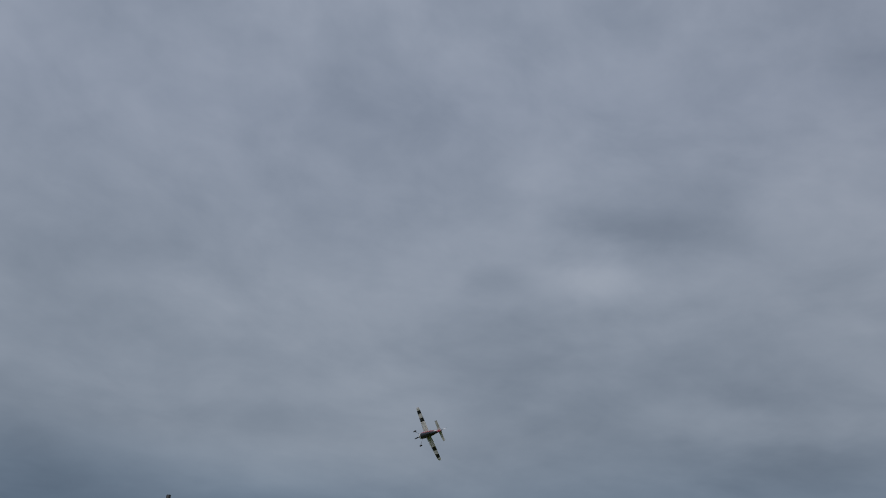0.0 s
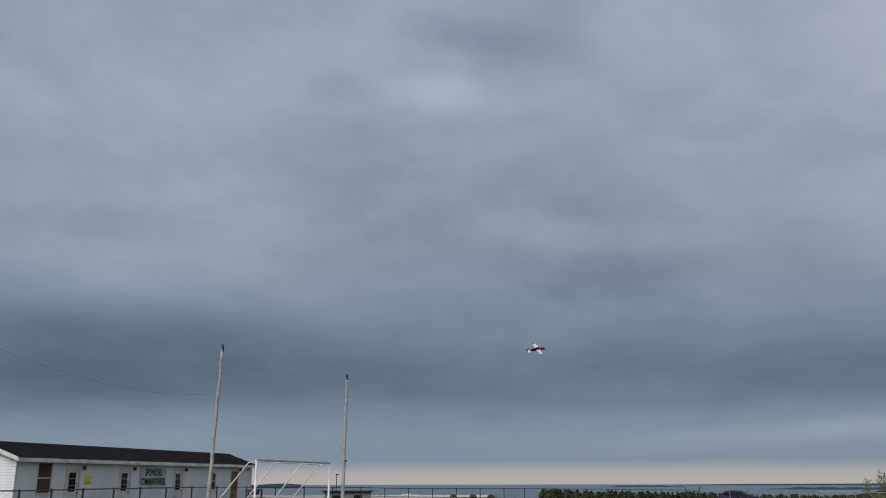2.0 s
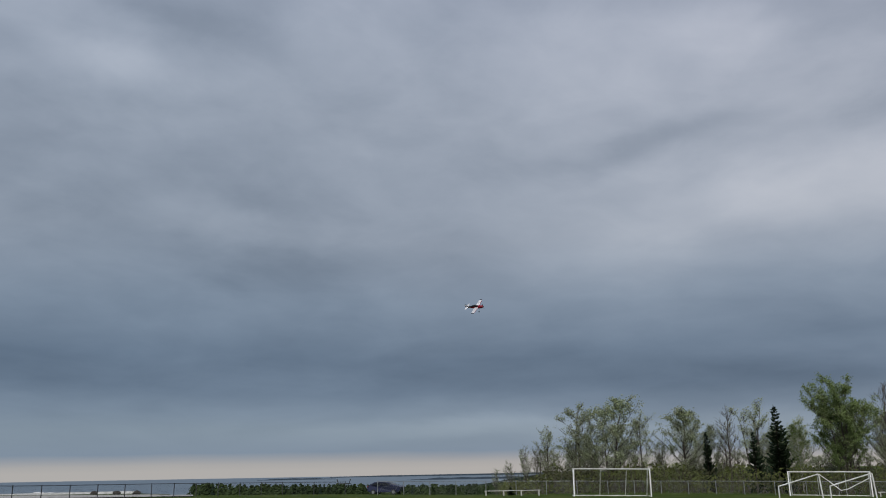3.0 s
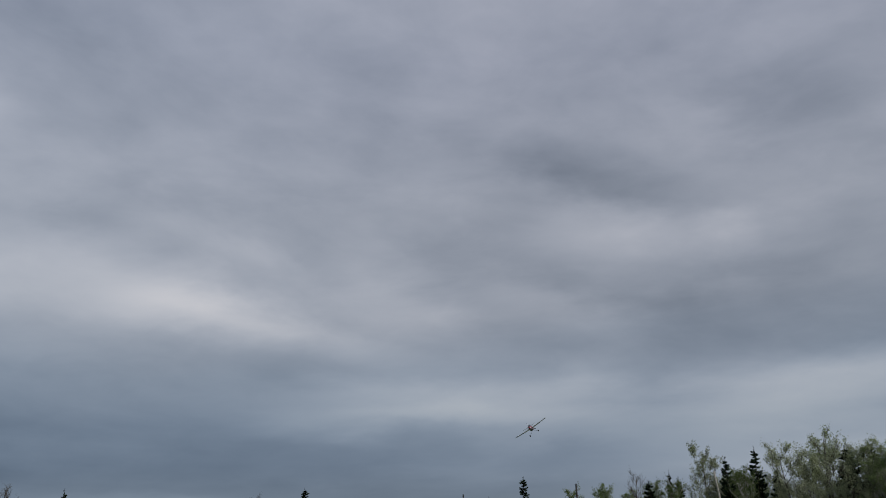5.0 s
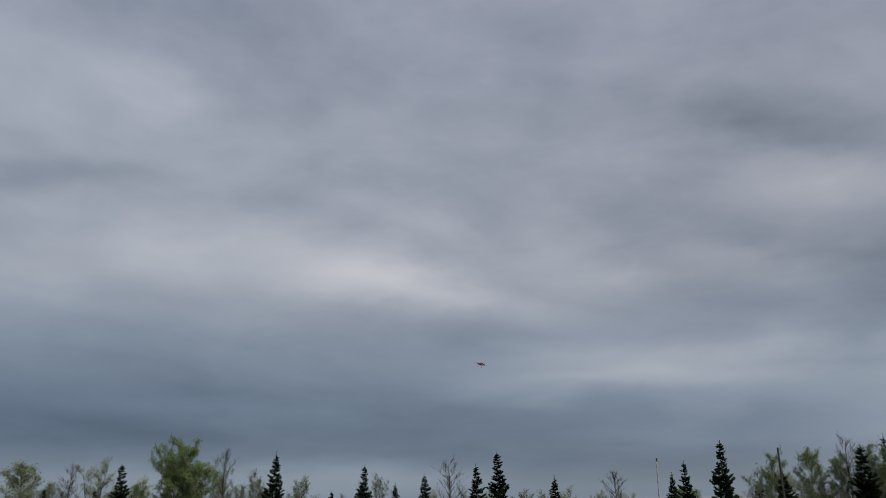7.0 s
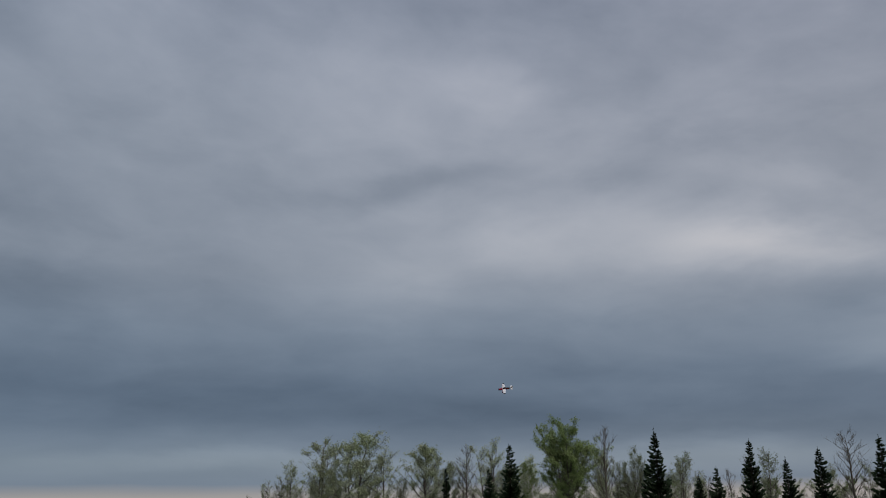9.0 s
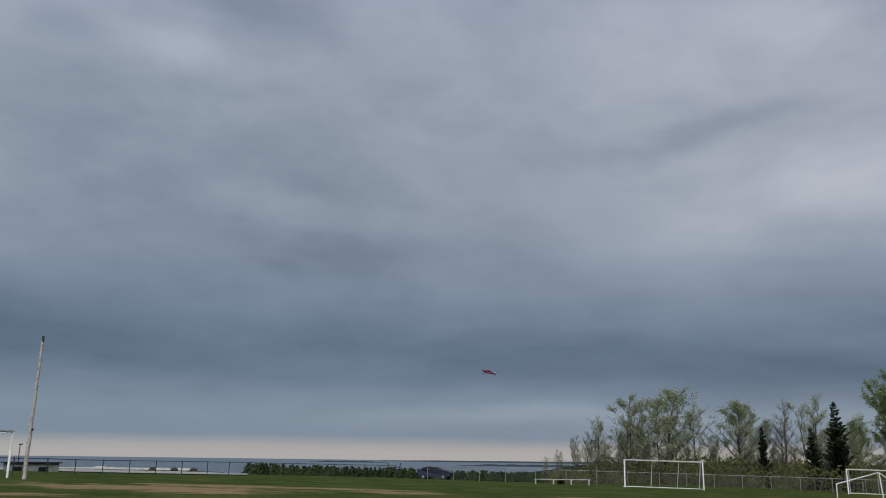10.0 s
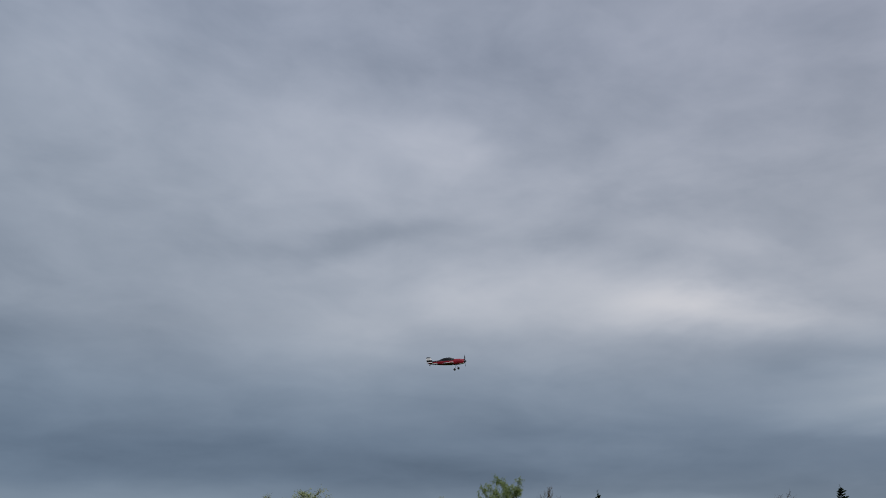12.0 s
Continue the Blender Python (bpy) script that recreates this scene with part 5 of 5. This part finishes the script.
def pylon():
    az, d = 41.1, 300
    spot = at(az, d)
    h = EYE[2] + up_at(d, -0.42) - spot.z
    t = thing("transmission_pylon", Matrix.Translation(spot) @ pose(0, 0, 0, 0, 0, az), "dark two-legged transmission pylon above the woods", "pylon")
    for s in (-1, 1):
        part("leg", tubes([[(s * 1.0, 0, 0), (s * 1.5, 0, h * 0.75), (s * 2.3, 0, h)]], 0.16, 5), DARK_STEEL, t)
    part("crossarm", tubes([[(-2.6, 0, h * 0.86), (2.6, 0, h * 0.86)]], 0.12, 5), DARK_STEEL, t)
    part("brace", tubes([[(-1.4, 0, h * 0.65), (1.6, 0, h * 0.86)], [(1.4, 0, h * 0.65), (-1.6, 0, h * 0.86)]], 0.08, 4), DARK_STEEL, t)


pylon()
az, d = 63.9, 190
spot = at(az, d)
t = thing("street_lamp", Matrix.Translation(spot), "thin distant street lamp by the gravel road", "street lamp")
h = EYE[2] + up_at(d, 0.38) - spot.z
part("shaft", tubes([[(0, 0, 0), (0, 0, h)]], 0.09, 6), DARK_STEEL, t)
part("lamp_head", tubes([[(-0.3, 0, h), (0.5, 0.2, h + 0.1)]], 0.14, 6), DARK_STEEL, t)


# ---------------------------------------------------------------- model aircraft
def ring(x, half_w, top, bottom, n=14):
    out = []
    for k in range(n):
        a = 2 * math.pi * k / n
        c, s = math.cos(a), math.sin(a)
        out.append((x, half_w * math.copysign(abs(c) ** 0.75, c), (top if s > 0 else bottom) * abs(s) ** 0.75 * (1 if s > 0 else 1)))
    return out


def aerofoil(x_front, chord, y, z, thick):
    pts = []
    for u, t in ((0, 0.0), (0.08, 0.7), (0.3, 1.0), (0.65, 0.65), (1, 0.04)):
        pts.append((x_front - u * chord, y, z + t * thick / 2))
    for u, t in ((1, -0.04), (0.65, -0.65), (0.3, -1.0), (0.08, -0.7)):
        pts.append((x_front - u * chord, y, z + t * thick / 2))
    return pts


def wing_panel(side, stations):
    """A wing half: stations (y, front, chord, thickness, z); striped below, red along the front above."""
    bm = bmesh.new()
    secs = [aerofoil(f, c, side * y, z, th) for y, f, c, th, z in stations]
    rings = [[bm.verts.new(p) for p in s] for s in secs]
    n = len(rings[0])
    for i, (r0, r1) in enumerate(zip(rings, rings[1:])):
        for k in range(n):
            f = bm.faces.new((r0[k], r0[(k + 1) % n], r1[(k + 1) % n], r1[k]))
            upper = k < 4
            tip = i >= len(rings) - 3
            if upper:
                f.material_index = 2 if tip else (1 if k == 0 else 0)
            else:
                f.material_index = 2 if i in (3, 5) else 0
            if k in (4,):
                f.material_index = 0
    for r in (rings[0], rings[-1]):
        bm.faces.new(r).material_index = 1
    bmesh.ops.recalc_face_normals(bm, faces=bm.faces)
    return bm


def model_plane():
    t = thing("model_aircraft", pose(0, 0, 0), "red, white and black radio-controlled aerobatic model aircraft flying", "model aircraft")
    bm = bmesh.new()
    frames = [(0.5, 0.05, 0.05, -0.055), (0.46, 0.068, 0.066, -0.075), (0.36, 0.075, 0.076, -0.085), (0.22, 0.075, 0.082, -0.09), (0.08, 0.07, 0.082, -0.088),
              (-0.1, 0.06, 0.078, -0.08), (-0.28, 0.042, 0.065, -0.062), (-0.45, 0.025, 0.05, -0.04), (-0.57, 0.012, 0.035, -0.02)]
    loft(bm, [ring(*f) for f in frames])
    bmesh.ops.recalc_face_normals(bm, faces=bm.faces)
    for f in bm.faces:
        c = f.calc_center_median()
        if c.z < -0.03:
            f.material_index = 2 if -0.4 < c.x < 0.4 else 1
        elif c.z < -0.008 and -0.5 < c.x < -0.2:
            f.material_index = 1
        elif c.z > 0.035 and c.x < 0.2:
            f.material_index = 2
    body = part("fuselage", bm, [RED_FILM, WHITE_FILM, BLACK_FILM], t, "red fuselage with white tail sides, black belly and black back", smooth=True)
    bm = bmesh.new()
    loft(bm, [[(x, y, 0.05 + z) for x, y, z in ring(x0, w, h, -0.01, 10)] for x0, w, h in ((0.24, 0.01, 0.015), (0.17, 0.045, 0.06), (0.05, 0.055, 0.085), (-0.1, 0.045, 0.07), (-0.24, 0.012, 0.022))])
    bmesh.ops.recalc_face_normals(bm, faces=bm.faces)
    part("canopy", bm, BLACK_FILM, t, "glossy black canopy", smooth=True)
    st = [(0.05, 0.27, 0.32, 0.045, -0.005), (0.15, 0.26, 0.3, 0.043, 0.0), (0.24, 0.252, 0.282, 0.04, 0.004), (0.31, 0.246, 0.266, 0.038, 0.008), (0.4, 0.238, 0.247, 0.034, 0.012),
          (0.49, 0.231, 0.228, 0.031, 0.016), (0.575, 0.222, 0.21, 0.027, 0.02), (0.62, 0.215, 0.195, 0.022, 0.023), (0.645, 0.19, 0.15, 0.008, 0.025)]
    st = [(y, f - 0.02, c * 0.85, th, z) for y, f, c, th, z in st]
    for side, nm in ((1, "left_wing"), (-1, "right_wing")):
        part(nm, wing_panel(side, st), [WHITE_FILM, RED_FILM, BLACK_FILM], t, "white wing with black tip, red leading edge and black bands below")
    tail = [(0.01, -0.4, 0.15, 0.014, 0.03), (0.08, -0.405, 0.145, 0.014, 0.03), (0.16, -0.415, 0.135, 0.012, 0.03), (0.24, -0.43, 0.12, 0.009, 0.03)]
    for side in (1, -1):
        bm = bmesh.new()
        loft(bm, [aerofoil(f, c, side * y, z, th) for y, f, c, th, z in tail])
        bmesh.ops.recalc_face_normals(bm, faces=bm.faces)
        part("tailplane", bm, WHITE_FILM, t)
    bm = bmesh.new()
    fin = [(0.03, -0.4, 0.2, 0.016), (0.085, -0.44, 0.17, 0.014), (0.145, -0.475, 0.14, 0.012), (0.17, -0.485, 0.11, 0.008)]
    for i, (a, b) in enumerate(zip(fin, fin[1:])):
        secs = [[(x, zz - z, z) for x, zz, _ in aerofoil(f, c, z, 0, th) for zz in (z + _,)] for z, f, c, th in (a, b)]
        loft(bm, secs, 0 if i == 1 else 1)
    bmesh.ops.recalc_face_normals(bm, faces=bm.faces)
    part("fin", bm, [WHITE_FILM, BLACK_FILM], t, "black and white fin")
    for side in (1, -1):
        part("gear_leg", tubes([[(0.26, side * 0.03, -0.08), (0.26, side * 0.16, -0.2)]], 0.0035, 5), DARK_STEEL, t)
        bm = bmesh.new()
        tube(bm, [(0.26, side * 0.16, -0.2), (0.26, side * 0.175, -0.2), (0.26, side * 0.19, -0.2)], [0.03, 0.036, 0.03], 12)
        part("wheel", bm, RUBBER, t)
    bm = bmesh.new()
    tube(bm, [(-0.52, -0.008, -0.065), (-0.52, 0.008, -0.065)], 0.016, 10)
    part("tail_wheel", bm, RUBBER, t)
    part("tail_strut", tubes([[(-0.5, 0, -0.03), (-0.52, 0, -0.065)]], 0.005, 4), GALVANISED, t)
    bm = bmesh.new()
    tube(bm, [(0.5, 0, 0), (0.53, 0, 0), (0.57, 0, 0)], [0.034, 0.028, 0.004], 12)
    part("spinner", bm, BLACK_FILM, t, smooth=True)
    bm = bmesh.new()
    for s in (1, -1):
        secs = []
        for r, c, tw in ((0.01, 0.012, 60), (0.05, 0.03, 45), (0.1, 0.032, 30), (0.15, 0.022, 20), (0.165, 0.006, 18)):
            a = radians(tw)
            secs.append([(math.sin(a) * u * c, s * math.cos(a) * u * c + 0, s * r) for u in (-0.5, 0.5)] + [(math.sin(a) * u * c - 0.004, s * math.cos(a) * u * c, s * r) for u in (0.5, -0.5)])
        loft(bm, secs)
    bmesh.ops.recalc_face_normals(bm, faces=bm.faces)
    prop = part("propeller", bm, BLACK_FILM, t, "black two-blade propeller", pose(0.525, 0, 0))
    return t, prop


plane, propeller = model_plane()


def insect():
    t = thing("flying_insect", pose(0, 0, 0), "small dark fly on the wing close by", "insect")
    bm = bmesh.new()
    tube(bm, [(-0.0045, 0, 0), (-0.003, 0, 0.0003), (0.0005, 0, 0.0006), (0.002, 0, 0.0004), (0.003, 0, 0)], [0.0006, 0.0018, 0.0019, 0.0015, 0.0006], 10)
    part("body", bm, INSECT, t, smooth=True)
    bm = bmesh.new()
    bmesh.ops.create_icosphere(bm, subdivisions=2, radius=0.0013, matrix=Matrix.Translation((0.0036, 0, 0.0001)))
    part("head", bm, INSECT, t)
    for s in (1, -1):
        bm = bmesh.new()
        loft(bm, [[(0.0015 + w, s * v, 0.0018 + v * 0.35), (0.0015 - w * 1.6, s * v, 0.0018 + v * 0.35), (0.0015 - w * 1.6, s * v, 0.0019 + v * 0.35), (0.0015 + w, s * v, 0.0019 + v * 0.35)] for v, w in ((0.0005, 0.0006), (0.003, 0.0014), (0.005, 0.0014), (0.0064, 0.0005))])
        part("wing", bm, INSECT_WING, t)
    return t


fly = insect()


# ---------------------------------------------------------------- what moves
def flying(x, y, z, yaw, pitch, bank):
    """A pose with its nose along +x turned by yaw, raised by pitch and rolled to the right by bank."""
    return Matrix.Translation((x, y, z)) @ pose(0, 0, 0, 0, 0, yaw) @ pose(0, 0, 0, 0, -pitch, 0) @ pose(0, 0, 0, bank, 0, 0)


def motions():
    first = [
        (0.0, -17.66, 6.79, 6.96, 183, 7, 58),
        (0.1, -19.95, 6.81, 6.99, 178, 0, 57),
        (0.2, -22.42, 6.53, 6.98, 162, 2, 57),
        (0.3, -24.70, 7.17, 6.67, 154, -1, 54),
        (0.4, -26.98, 7.34, 6.51, 146, -9, 50),
        (0.5, -28.96, 8.14, 6.28, 135, -5, 45),
        (0.6, -30.71, 9.40, 5.75, 128, -2, 40),
        (0.8, -33.73, 12.10, 5.26, 117, 1, 29),
        (1.0, -35.76, 15.14, 5.10, 106, 5, 22),
        (1.2, -37.16, 18.30, 5.77, 100, 11, 24),
        (1.5, -38.25, 23.45, 6.72, 88, 15, 28),
        (2.0, -37.89, 31.09, 8.96, 69, 10, 40),
    ]
    second = [
        (2.5, -33.35, 36.77, 10.22, 38, 5, 46),
        (3.0, -24.23, 38.41, 10.26, 3, -5, 46),
        (3.2, -21.20, 38.03, 10.02, -12, -11, 45),
        (4.8, 10.27, 24.98, 5.97, 40, -0, -41),
        (5.0, 13.12, 27.86, 5.78, 60, 5, -30),
        (5.5, 16.56, 36.78, 7.77, 76, 27, -21),
        (6.0, 17.40, 47.49, 10.72, 100, 18, -25),
        (6.5, 15.67, 60.32, 13.12, 168, 4, -3),
        (7.0, 10.72, 64.26, 13.15, 233, -3, -16),
        (7.2, 8.76, 63.21, 12.39, 248, -4, -8),
        (8.0, -0.9, 62.0, 11.9, 222, -3, 6),
        (8.8, -11.40, 65.56, 10.96, 180, -4, -52),
        (9.0, -15.60, 64.42, 10.06, 193, -6, -46),
    ]
    third = [
        (9.5, -25.75, 58.20, 7.51, 231, -7, -31),
        (10.0, -32.84, 47.09, 7.23, 250, 11, -20),
        (10.2, -33.58, 43.23, 8.07, 264, 26, -32),
        (10.5, -33.45, 36.74, 9.45, 286, 14, -50),
        (10.8, -30.61, 30.60, 10.54, 327, -28, -54),
        (11.0, -27.53, 27.40, 10.52, 345, 4, -62),
        (11.2, -22.61, 25.87, 10.02, 351, -1, -56),
        (11.4, -18.48, 23.98, 9.27, 367, -6, -22),
        (11.5, -16.95, 23.07, 8.97, 366, -8, -3),
        (11.6, -14.53, 23.00, 8.51, 364, -4, 6),
        (11.8, -9.86, 22.78, 7.73, 358, -1, 12),
        (12.0, -5.53, 22.52, 6.92, 355, -1, 17),
    ]
    walk(plane, [(r[0], flying(*r[1:])) for r in first + second + third])
    walk(propeller, [(k / 30, pose(0.525, 0, 0, 80 * k, 0, 0)) for k in range(361)])
    # the insect crosses close before the lens and is gone
    rows = []
    for t, az, el, d in ((0.0, 135, 40, 1.6), (0.3, 118, 34, 1.1), (0.4, 109.1, 31.7, 0.9), (0.5, 96.4, 28.75, 0.9), (0.6, 81.8, 18.64, 0.9), (0.7, 90.8, 17.9, 0.9),
                         (0.8, 104.0, 16.85, 0.95), (1.0, 130, 16, 1.2), (1.6, 165, 20, 2.5), (12.0, 185, 25, 60)):
        a, e = radians(az), radians(el)
        rows.append((t, pose(EYE[0] - math.sin(a) * math.cos(e) * d, EYE[1] + math.cos(a) * math.cos(e) * d, EYE[2] + math.sin(e) * d, 10, -15, az + 60)))
    walk(fly, rows)


motions()
